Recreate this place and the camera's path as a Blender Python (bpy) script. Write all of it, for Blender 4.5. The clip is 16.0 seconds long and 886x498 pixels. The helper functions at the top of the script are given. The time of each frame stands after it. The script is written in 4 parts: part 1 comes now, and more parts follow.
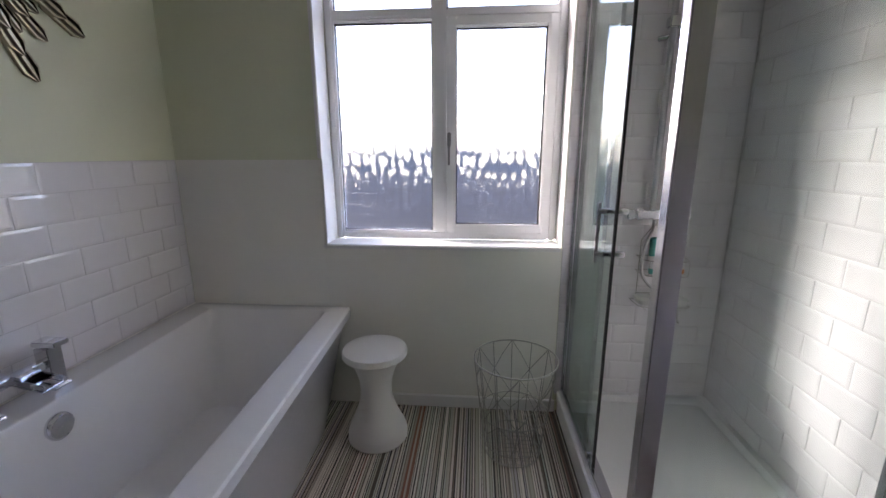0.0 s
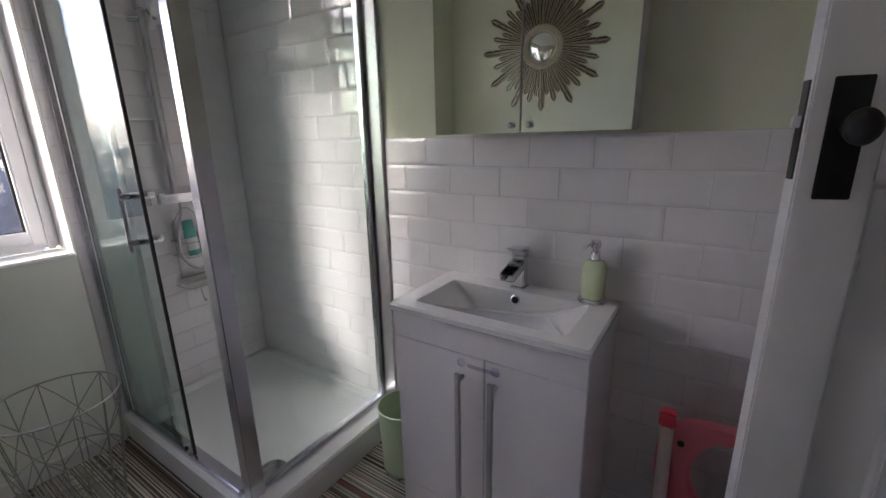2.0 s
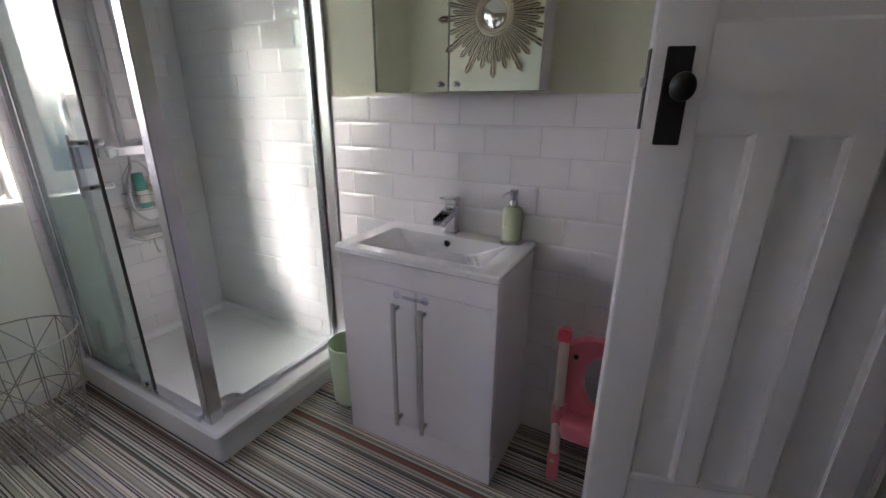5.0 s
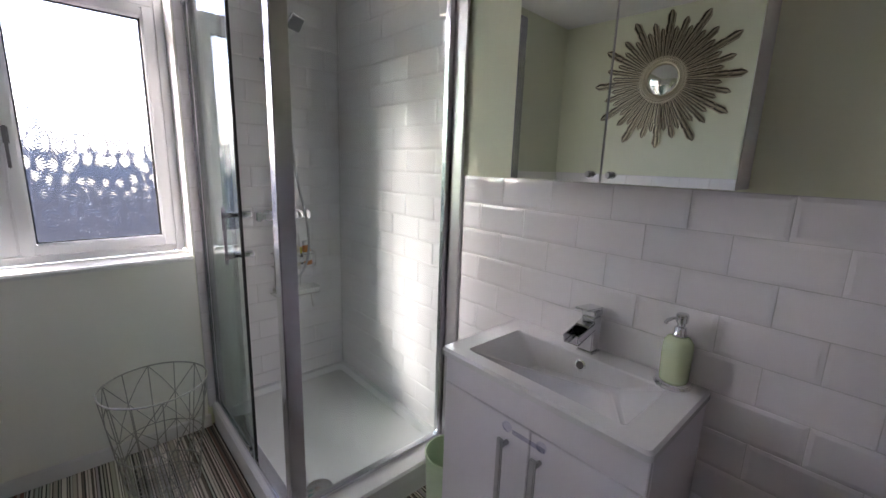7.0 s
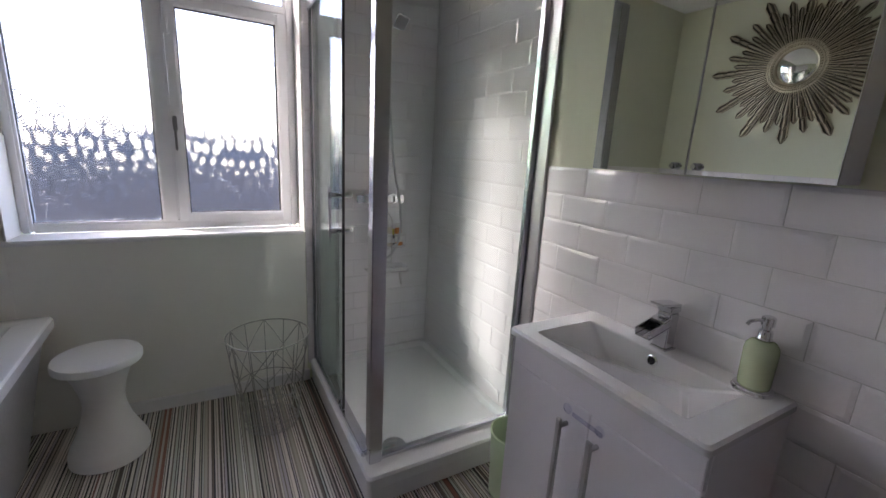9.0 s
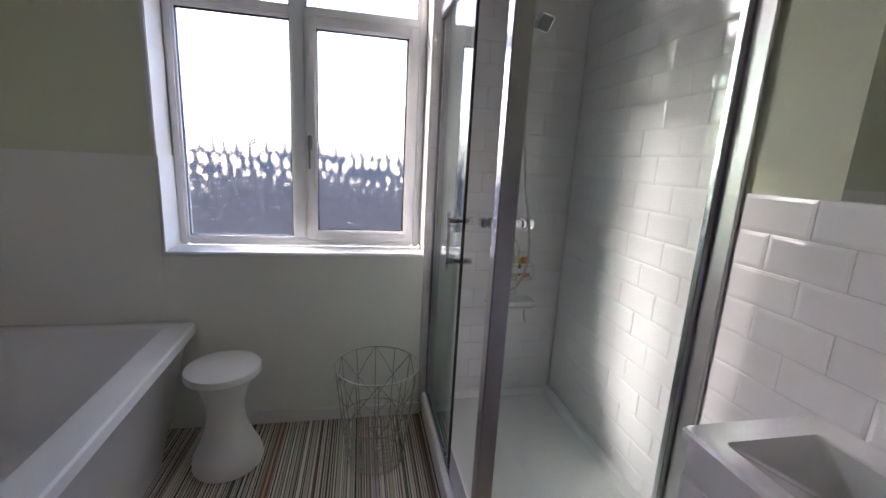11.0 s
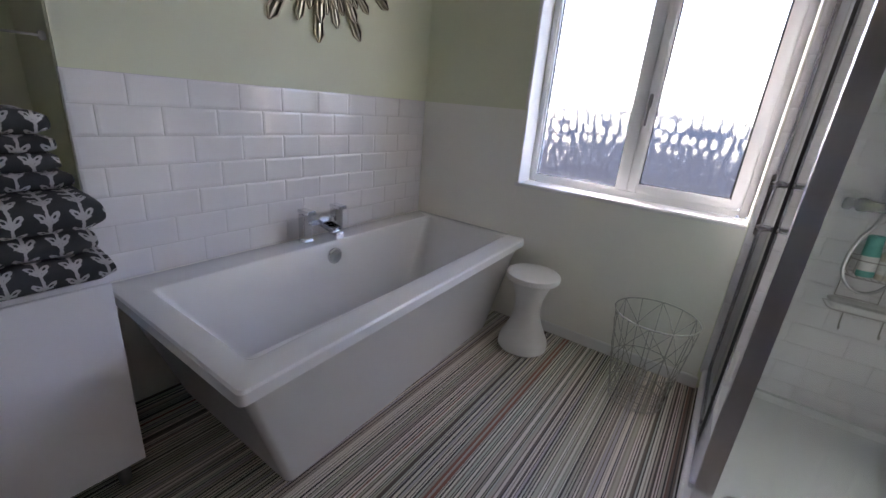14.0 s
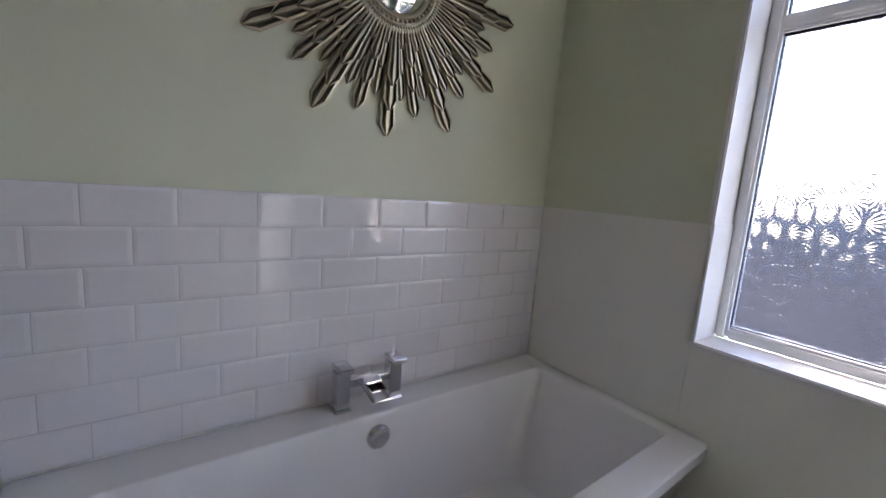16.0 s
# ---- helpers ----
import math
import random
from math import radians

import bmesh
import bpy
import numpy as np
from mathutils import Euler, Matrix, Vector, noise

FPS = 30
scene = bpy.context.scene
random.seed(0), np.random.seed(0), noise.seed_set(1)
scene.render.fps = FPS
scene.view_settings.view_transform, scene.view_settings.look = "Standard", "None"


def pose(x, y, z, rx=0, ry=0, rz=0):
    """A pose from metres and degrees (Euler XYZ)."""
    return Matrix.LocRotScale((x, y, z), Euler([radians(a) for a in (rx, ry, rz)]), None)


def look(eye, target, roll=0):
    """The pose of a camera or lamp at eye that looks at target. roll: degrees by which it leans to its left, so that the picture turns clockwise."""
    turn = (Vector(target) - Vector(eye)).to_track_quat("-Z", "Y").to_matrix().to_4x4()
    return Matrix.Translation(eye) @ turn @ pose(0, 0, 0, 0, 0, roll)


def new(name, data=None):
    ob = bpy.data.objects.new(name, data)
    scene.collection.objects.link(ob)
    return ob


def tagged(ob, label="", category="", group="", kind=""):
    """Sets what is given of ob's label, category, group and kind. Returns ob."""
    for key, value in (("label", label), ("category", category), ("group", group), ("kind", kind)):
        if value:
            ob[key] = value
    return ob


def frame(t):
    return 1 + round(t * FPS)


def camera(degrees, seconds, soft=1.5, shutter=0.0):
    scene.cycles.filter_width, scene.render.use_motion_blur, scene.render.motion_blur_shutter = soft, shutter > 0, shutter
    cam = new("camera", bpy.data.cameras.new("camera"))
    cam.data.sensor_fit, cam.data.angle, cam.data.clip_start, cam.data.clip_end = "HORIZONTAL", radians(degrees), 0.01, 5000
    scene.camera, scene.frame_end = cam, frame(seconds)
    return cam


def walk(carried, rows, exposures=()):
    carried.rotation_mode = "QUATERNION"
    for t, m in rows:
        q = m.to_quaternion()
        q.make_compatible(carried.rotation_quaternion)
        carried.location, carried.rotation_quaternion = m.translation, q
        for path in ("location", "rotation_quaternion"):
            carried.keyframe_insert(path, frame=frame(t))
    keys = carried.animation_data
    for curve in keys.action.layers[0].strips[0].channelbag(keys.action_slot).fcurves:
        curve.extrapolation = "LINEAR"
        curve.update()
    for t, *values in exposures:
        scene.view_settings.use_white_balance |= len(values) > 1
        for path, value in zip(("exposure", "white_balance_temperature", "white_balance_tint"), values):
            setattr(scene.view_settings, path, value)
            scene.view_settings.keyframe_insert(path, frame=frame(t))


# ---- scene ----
cam = camera(94.1, 16.0)
PATH = [
    (0, (0.711, 0.365, 1.324), (0.556, 2.308, 0.877), -0.1),
    (0.5, (0.731, 0.377, 1.316), (1.297, 2.24, 0.861), -1.0),
    (1, (0.668, 0.349, 1.306), (1.81, 1.929, 0.859), -1.3),
    (1.5, (0.63, 0.296, 1.303), (2.097, 1.572, 0.834), -1.3),
    (2, (0.596, 0.234, 1.289), (2.213, 1.295, 0.779), -1.2),
    (2.5, (0.55, 0.161, 1.271), (2.177, 1.164, 0.683), -0.7),
    (3, (0.495, 0.117, 1.255), (2.113, 1.094, 0.604), -0.4),
    (3.2, (0.482, 0.106, 1.249), (2.093, 1.075, 0.566), -0.3),
    (5.3, (0.493, 0.052, 1.252), (2.171, 0.94, 0.62), 0.6),
    (5.5, (0.522, 0.06, 1.262), (2.202, 0.956, 0.648), 0.7),
    (6, (0.623, 0.116, 1.275), (2.282, 1.095, 0.736), 0.8),
    (6.5, (0.699, 0.183, 1.328), (2.194, 1.434, 0.881), 1.2),
    (7, (0.726, 0.186, 1.342), (2.046, 1.633, 0.937), 1.9),
    (7.5, (0.726, 0.133, 1.369), (1.888, 1.722, 1.016), 1.9),
    (8, (0.714, 0.056, 1.35), (1.765, 1.721, 0.997), 2.4),
    (8.2, (0.713, 0.044, 1.338), (1.73, 1.725, 0.964), 2.6),
    (10.3, (0.699, 0.273, 1.319), (1.576, 1.998, 0.813), 2.6),
    (10.5, (0.732, 0.306, 1.317), (1.502, 2.091, 0.847), 2.6),
    (11, (0.814, 0.355, 1.341), (1.21, 2.271, 0.927), 3.1),
    (11.5, (0.847, 0.327, 1.349), (0.707, 2.279, 0.938), 3.8),
    (12, (0.867, 0.229, 1.345), (0.278, 2.092, 0.916), 4.5),
    (12.5, (0.907, 0.123, 1.318), (0.002, 1.845, 0.854), 5.1),
    (13, (0.975, 0.058, 1.306), (-0.051, 1.696, 0.791), 5.3),
    (13.5, (1.001, 0.038, 1.297), (-0.063, 1.628, 0.711), 5.1),
    (14, (1.021, 0.039, 1.289), (-0.034, 1.605, 0.63), 5.1),
    (14.5, (0.995, 0.122, 1.289), (-0.045, 1.693, 0.618), 4.8),
    (15, (0.886, 0.345, 1.304), (-0.201, 1.931, 0.755), 4.3),
    (15.5, (0.705, 0.555, 1.331), (-0.587, 2.008, 0.861), 4.6),
    (16, (0.573, 0.788, 1.358), (-1.03, 1.945, 1.06), 4.4),
]
EXPOSURE = [(t, stops, 6680, 29) for t, stops in ((0.0, 4.3), (0.5, 3.9), (1.5, 3.86), (2.2, 4.2), (3.0, 4.46), (5.5, 4.58), (6.0, 4.68), (7.0, 4.4), (8.0, 4.15), (10.5, 4.2), (12.5, 4.14), (13.5, 4.48), (14.5, 4.55), (15.3, 4.48), (16.0, 4.36))]
walk(cam, [(t, look(eye, target, roll)) for t, eye, target, roll in PATH], EXPOSURE)


# ---- light ----
world = bpy.data.worlds.new("world")
scene.world = world
world.use_nodes = True
wn = world.node_tree
sky = wn.nodes.new("ShaderNodeTexSky")
sky.sky_type, sky.sun_disc = "NISHITA", False
SUN_EL, SUN_AZ = 27.5, -58.0     # degrees above the horizon; degrees from straight out of the window, to the west
sky.sun_elevation, sky.sun_rotation = radians(SUN_EL), radians(SUN_AZ)
wn.links.new(sky.outputs[0], wn.nodes["Background"].inputs[0])
wn.nodes["Background"].inputs[1].default_value = 0.15
sun_data = bpy.data.lights.new("sun", "SUN")
sun_data.energy, sun_data.angle, sun_data.color = 0.40, radians(12), (0.94, 1.0, 0.92)
sun = new("sun", sun_data)
sun.matrix_world = look((0, 0, 0), (-math.sin(radians(SUN_AZ)), -math.cos(radians(SUN_AZ)), -math.tan(radians(SUN_EL))))

# ---- materials ----


def mat(name, color, rough=0.5, metal=0.0, vary=0.06, scale=6.0, bump=0.0, bscale=60.0, coat=0.0, ior=1.5, trans=0.0, rvary=0.05):
    m = bpy.data.materials.new(name)
    m.use_nodes = True
    n, l = m.node_tree.nodes, m.node_tree.links
    b = n["Principled BSDF"]
    b.inputs["Roughness"].default_value = rough
    b.inputs["Metallic"].default_value = metal
    b.inputs["IOR"].default_value = ior
    b.inputs["Coat Weight"].default_value = coat
    b.inputs["Coat Roughness"].default_value = 0.08
    b.inputs["Transmission Weight"].default_value = trans
    tc = n.new("ShaderNodeTexCoord")
    big = n.new("ShaderNodeTexNoise")
    big.inputs["Scale"].default_value, big.inputs["Detail"].default_value = scale, 6
    l.new(tc.outputs["Object"], big.inputs["Vector"])
    mix = n.new("ShaderNodeMix")
    mix.data_type = "RGBA"
    mix.inputs[6].default_value = (*[c * (1 - vary) for c in color], 1)
    mix.inputs[7].default_value = (*[min(1, c * (1 + vary)) for c in color], 1)
    l.new(big.outputs["Fac"], mix.inputs[0])
    l.new(mix.outputs[2], b.inputs["Base Color"])
    fine = n.new("ShaderNodeTexNoise")
    fine.inputs["Scale"].default_value, fine.inputs["Detail"].default_value = bscale, 4
    l.new(tc.outputs["Object"], fine.inputs["Vector"])
    rr = n.new("ShaderNodeMapRange")
    rr.inputs[3].default_value, rr.inputs[4].default_value = max(0, rough - rvary), min(1, rough + rvary)
    l.new(fine.outputs["Fac"], rr.inputs[0])
    l.new(rr.outputs[0], b.inputs["Roughness"])
    if bump:
        bp = n.new("ShaderNodeBump")
        bp.inputs["Strength"].default_value, bp.inputs["Distance"].default_value = bump, 0.002
        l.new(fine.outputs["Fac"], bp.inputs["Height"])
        l.new(bp.outputs[0], b.inputs["Normal"])
    return m


M_GREEN = mat("pale_green_paint", (0.72, 0.745, 0.575), 0.6, vary=0.04, scale=3, bump=0.12, bscale=160)
M_WHITE = mat("white_wall_paint", (0.88, 0.87, 0.81), 0.55, vary=0.03, scale=3, bump=0.10, bscale=140)
M_CEIL = mat("ceiling_paint", (0.86, 0.86, 0.83), 0.8, vary=0.03, bump=0.1, bscale=120)
M_GLOSSPAINT = mat("white_gloss_paint", (0.82, 0.81, 0.80), 0.32, vary=0.04, scale=4, bump=0.15, bscale=40)
M_GROUT = mat("white_grout", (0.60, 0.59, 0.58), 0.8, vary=0.08, scale=25, bump=0.2, bscale=300)
M_TILE = mat("white_glazed_tile", (0.85, 0.83, 0.84), 0.05, vary=0.015, scale=3, bump=0.015, bscale=14, coat=1.0, ior=1.6, rvary=0.02)
tn, tl = M_TILE.node_tree.nodes, M_TILE.node_tree.links
oi = tn.new("ShaderNodeObjectInfo")
tv = tn.new("ShaderNodeMix")
tv.data_type, tv.blend_type = "RGBA", "MULTIPLY"
tv.inputs[0].default_value = 1.0
tr = tn.new("ShaderNodeMapRange")
tr.inputs[3].default_value, tr.inputs[4].default_value = 0.96, 1.0
tl.new(oi.outputs["Random"], tr.inputs[0])
tl.new([k for k in tl if k.to_socket.name == "Base Color"][0].from_socket, tv.inputs[6])
tl.new(tr.outputs[0], tv.inputs[7])
tl.new(tv.outputs[2], tn["Principled BSDF"].inputs["Base Color"])
M_ACRYL = mat("white_bath_acrylic", (0.85, 0.85, 0.85), 0.2, vary=0.015, scale=2, coat=0.3, rvary=0.04)
M_TRAY = mat("white_shower_tray", (0.78, 0.79, 0.79), 0.3, vary=0.02, scale=3, rvary=0.05)
M_UPVC = mat("white_upvc", (0.91, 0.92, 0.93), 0.3, vary=0.03, scale=5)
M_CHROME = mat("chrome", (0.72, 0.72, 0.74), 0.08, 1.0, vary=0.03, scale=8, rvary=0.04)
M_ALU = mat("polished_aluminium", (0.68, 0.68, 0.72), 0.2, 1.0, vary=0.06, scale=9, rvary=0.08)
M_STEEL = mat("zinc_wire", (0.40, 0.39, 0.36), 0.4, 0.8, vary=0.15, scale=40)
M_MIRROR = mat("mirror_silver", (0.9, 0.92, 0.88), 0.01, 1.0, vary=0.0, rvary=0.005)
M_BURST = mat("champagne_silver_leaf", (0.50, 0.45, 0.33), 0.33, 0.87, vary=0.22, scale=14, bump=0.05, bscale=60, rvary=0.08)
# near-black colour that stands for the shade inside the ray grooves
M_GROOVE_SHADE = mat("painted_groove_shade", (0.075, 0.062, 0.042), 0.6, 0.4, vary=0.3, scale=30)
M_BLACKSEAL = mat("black_rubber_seal", (0.015, 0.015, 0.016), 0.6)
M_BLACK = mat("black_iron", (0.012, 0.011, 0.011), 0.4, 0.2, vary=0.3, scale=30, bump=0.3, bscale=120)
M_BASIN = mat("white_ceramic", (0.80, 0.80, 0.80), 0.1, vary=0.015, scale=3, coat=0.5, rvary=0.03)
M_GLOSSUNIT = mat("white_gloss_laminate", (0.82, 0.80, 0.83), 0.18, vary=0.02, scale=3, rvary=0.03)
M_SATIN = mat("brushed_nickel", (0.52, 0.52, 0.53), 0.35, 1.0, vary=0.05, scale=60)
M_SOAP = mat("pale_green_ceramic", (0.56, 0.66, 0.42), 0.22, vary=0.04, scale=12, coat=0.4)
M_BIN = mat("mint_green_enamel", (0.52, 0.66, 0.44), 0.3, vary=0.04, scale=8)
M_PINK = mat("pink_plastic", (0.85, 0.22, 0.28), 0.35, vary=0.04, scale=6)
M_REDP = mat("red_plastic", (0.72, 0.06, 0.10), 0.35, vary=0.05)
M_PALEP = mat("pale_pink_plastic", (0.82, 0.70, 0.64), 0.4, vary=0.03)
M_STOOL = mat("white_stool_plastic", (0.78, 0.78, 0.75), 0.35, vary=0.03, scale=5, rvary=0.06)
M_SLATE = mat("grey_underside", (0.25, 0.25, 0.26), 0.6, vary=0.1)
# for unseen walls: darker than the room's green so less light bounces back
M_LOWBOUNCE = mat("low_bounce_beige", (0.60, 0.58, 0.53), 0.7, vary=0.05)


def glass(name, color, rough=0.0, ior=1.45):
    m = bpy.data.materials.new(name)
    m.use_nodes = True
    b = m.node_tree.nodes["Principled BSDF"]
    b.inputs["Base Color"].default_value = (*color, 1)
    b.inputs["Roughness"].default_value = rough
    b.inputs["Transmission Weight"].default_value = 1.0
    b.inputs["IOR"].default_value = ior
    return m


def thin_glass(name, tint):
    """A thin clear sheet: tinted see-through with a gloss that grows at grazing angles."""
    m = bpy.data.materials.new(name)
    m.use_nodes = True
    n, l = m.node_tree.nodes, m.node_tree.links
    n.remove(n["Principled BSDF"])
    tr, gl, mx, lw = (n.new(k) for k in ("ShaderNodeBsdfTransparent", "ShaderNodeBsdfGlossy", "ShaderNodeMixShader", "ShaderNodeLayerWeight"))
    tr.inputs[0].default_value = (*tint, 1)
    gl.inputs["Roughness"].default_value = 0.015
    pw, ad = n.new("ShaderNodeMath"), n.new("ShaderNodeMath")
    pw.operation, ad.operation = "POWER", "MULTIPLY_ADD"
    pw.inputs[1].default_value, ad.inputs[1].default_value, ad.inputs[2].default_value = 4.5, 0.9, 0.035
    l.new(lw.outputs["Facing"], pw.inputs[0])
    l.new(pw.outputs[0], ad.inputs[0])
    l.new(ad.outputs[0], mx.inputs[0])
    l.new(tr.outputs[0], mx.inputs[1])
    l.new(gl.outputs[0], mx.inputs[2])
    l.new(mx.outputs[0], n["Material Output"].inputs[0])
    return m


M_CLEARPL = thin_glass("clear_plastic_catch", (0.86, 0.86, 0.93))
M_GLASS = thin_glass("clear_shower_glass", (0.92, 0.95, 0.935))
M_DOORGLASS = thin_glass("green_tinged_door_glass", (0.86, 0.935, 0.91))


def obscured_glass():
    """Glass pressed with small daisy heads: rays round scattered centres."""
    m = glass("obscured_daisy_glass", (0.135, 0.138, 0.143), 0.115)
    n, l = m.node_tree.nodes, m.node_tree.links
    tc = n.new("ShaderNodeTexCoord")
    v = n.new("ShaderNodeTexVoronoi")
    v.inputs["Scale"].default_value, v.inputs["Randomness"].default_value = 15.5, 0.7
    flat = n.new("ShaderNodeSeparateXYZ")
    l.new(tc.outputs["Object"], flat.inputs[0])
    face = n.new("ShaderNodeCombineXYZ")
    l.new(flat.outputs["X"], face.inputs[0])
    l.new(flat.outputs["Z"], face.inputs[1])
    v.voronoi_dimensions = "2D"
    l.new(face.outputs[0], v.inputs["Vector"])
    off = n.new("ShaderNodeVectorMath")
    off.operation = "SUBTRACT"
    sc = n.new("ShaderNodeVectorMath")
    sc.operation = "SCALE"
    sc.inputs["Scale"].default_value = 1.0
    l.new(face.outputs[0], off.inputs[0])
    l.new(v.outputs["Position"], off.inputs[1])
    sep = n.new("ShaderNodeSeparateXYZ")
    l.new(off.outputs[0], sep.inputs[0])
    ang = n.new("ShaderNodeMath")
    ang.operation = "ARCTAN2"
    l.new(sep.outputs["Y"], ang.inputs[0])
    l.new(sep.outputs["X"], ang.inputs[1])
    mul = n.new("ShaderNodeMath")
    mul.operation = "MULTIPLY"
    mul.inputs[1].default_value = 18
    l.new(ang.outputs[0], mul.inputs[0])
    cs = n.new("ShaderNodeMath")
    cs.operation = "COSINE"
    l.new(mul.outputs[0], cs.inputs[0])
    rest = n.new("ShaderNodeMath")
    rest.operation, rest.use_clamp = "SUBTRACT", True
    rest.inputs[0].default_value = 0.75
    l.new(v.outputs["Distance"], rest.inputs[1])
    fall = n.new("ShaderNodeMath")
    fall.operation = "MULTIPLY"
    sq = n.new("ShaderNodeMath")
    sq.operation = "MULTIPLY"
    l.new(v.outputs["Distance"], sq.inputs[0])
    l.new(v.outputs["Distance"], sq.inputs[1])
    l.new(sq.outputs[0], fall.inputs[0])
    l.new(rest.outputs[0], fall.inputs[1])
    h = n.new("ShaderNodeMath")
    h.operation = "MULTIPLY_ADD"
    l.new(cs.outputs[0], h.inputs[0])
    l.new(fall.outputs[0], h.inputs[1])
    nz = n.new("ShaderNodeTexNoise")
    nz.inputs["Scale"].default_value, nz.inputs["Detail"].default_value = 210, 1
    l.new(tc.outputs["Object"], nz.inputs["Vector"])
    half = n.new("ShaderNodeMath")
    half.operation = "MULTIPLY"
    half.inputs[1].default_value = 0.045
    l.new(nz.outputs["Fac"], half.inputs[0])
    l.new(half.outputs[0], h.inputs[2])
    bp = n.new("ShaderNodeBump")
    bp.inputs["Strength"].default_value, bp.inputs["Distance"].default_value = 1.0, 0.0066
    l.new(h.outputs[0], bp.inputs["Height"])
    l.new(bp.outputs[0], n["Principled BSDF"].inputs["Normal"])
    return m


M_OBSC = obscured_glass()
M_OUTER = glass("smooth_outer_glass", (0.95, 0.96, 0.97))


def striped_floor():
    m = mat("striped_vinyl", (0.5, 0.5, 0.5), 0.45, bump=0.15, bscale=500)
    n, l = m.node_tree.nodes, m.node_tree.links
    tc = n.new("ShaderNodeTexCoord")
    sep = n.new("ShaderNodeSeparateXYZ")
    l.new(tc.outputs["Object"], sep.inputs[0])
    wob = n.new("ShaderNodeTexNoise")
    wob.noise_dimensions = "1D"
    wob.inputs["Scale"].default_value, wob.inputs["Detail"].default_value = 45, 1
    l.new(sep.outputs["X"], wob.inputs["W"])
    add = n.new("ShaderNodeMath")
    add.operation = "MULTIPLY_ADD"
    add.inputs[1].default_value = 0.016
    l.new(wob.outputs["Fac"], add.inputs[0])
    l.new(sep.outputs["X"], add.inputs[2])
    div = n.new("ShaderNodeMath")
    div.operation = "DIVIDE"
    div.inputs[1].default_value = 0.0118
    l.new(add.outputs[0], div.inputs[0])
    # each repeat holds one narrow dark thread and one wider pale one
    fl, fr, dark, seed, pale, pick = (n.new("ShaderNodeMath") for _ in range(6))
    fl.operation, fr.operation, dark.operation, seed.operation, pale.operation, pick.operation = "FLOOR", "FRACT", "LESS_THAN", "MULTIPLY_ADD", "MULTIPLY_ADD", "MULTIPLY_ADD"
    l.new(div.outputs[0], fl.inputs[0])
    l.new(div.outputs[0], fr.inputs[0])
    l.new(fr.outputs[0], dark.inputs[0])
    dark.inputs[1].default_value = 0.42
    l.new(fl.outputs[0], seed.inputs[0])
    seed.inputs[1].default_value = 2.0
    l.new(dark.outputs[0], seed.inputs[2])
    wh = n.new("ShaderNodeTexWhiteNoise")
    wh.noise_dimensions = "1D"
    l.new(seed.outputs[0], wh.inputs["W"])
    l.new(dark.outputs[0], pale.inputs[0])
    pale.inputs[1].default_value, pale.inputs[2].default_value = -0.5, 0.5
    l.new(wh.outputs["Value"], pick.inputs[0])
    pick.inputs[1].default_value = 0.5
    l.new(pale.outputs[0], pick.inputs[2])
    ramp = n.new("ShaderNodeValToRGB")
    ramp.color_ramp.interpolation = "CONSTANT"
    stops = ((0, (0.030, 0.024, 0.020)), (0.16, (0.085, 0.065, 0.052)), (0.28, (0.20, 0.17, 0.145)), (0.37, (0.33, 0.32, 0.27)),
             (0.44, (0.20, 0.095, 0.07)), (0.47, (0.50, 0.46, 0.41)), (0.5, (0.70, 0.67, 0.61)), (0.61, (0.48, 0.47, 0.39)), (0.69, (0.78, 0.75, 0.70)),
             (0.80, (0.44, 0.39, 0.34)), (0.86, (0.54, 0.56, 0.51)), (0.93, (0.47, 0.44, 0.47)), (0.97, (0.16, 0.12, 0.10)))
    cr = ramp.color_ramp.elements
    while len(cr) < len(stops):
        cr.new(0.5)
    for e, (p, c) in zip(cr, stops):
        e.position, e.color = p, (*c, 1)
    l.new(pick.outputs[0], ramp.inputs[0])
    hue = n.new("ShaderNodeTexNoise")
    hue.noise_dimensions = "1D"
    hue.inputs["Scale"].default_value, hue.inputs["Detail"].default_value = 7, 1
    l.new(sep.outputs["X"], hue.inputs["W"])
    r2 = n.new("ShaderNodeValToRGB")
    r2.color_ramp.elements[0].position, r2.color_ramp.elements[0].color = 0.35, (0.90, 0.93, 0.87, 1)
    r2.color_ramp.elements[1].position, r2.color_ramp.elements[1].color = 0.65, (0.98, 0.91, 0.88, 1)
    l.new(hue.outputs["Fac"], r2.inputs[0])
    mul = n.new("ShaderNodeMix")
    mul.data_type, mul.blend_type = "RGBA", "MULTIPLY"
    mul.inputs[0].default_value = 1
    l.new(ramp.outputs[0], mul.inputs[6])
    l.new(r2.outputs[0], mul.inputs[7])
    # terracotta threads woven in at a few places
    col = mul.outputs[2]
    for x, w in ((0.436, 0.005), (0.456, 0.006), (1.483, 0.008), (-0.62, 0.005)):
        near = n.new("ShaderNodeMath")
        near.operation = "COMPARE"
        near.inputs[1].default_value, near.inputs[2].default_value = x, w
        l.new(sep.outputs["X"], near.inputs[0])
        red = n.new("ShaderNodeMix")
        red.data_type = "RGBA"
        l.new(near.outputs[0], red.inputs[0])
        l.new(col, red.inputs[6])
        red.inputs[7].default_value = (0.24, 0.095, 0.06, 1)
        col = red.outputs[2]
    l.new(col, n["Principled BSDF"].inputs["Base Color"])
    return m


M_FLOOR = striped_floor()

# ---- mesh helpers ----
ORIGIN = {}


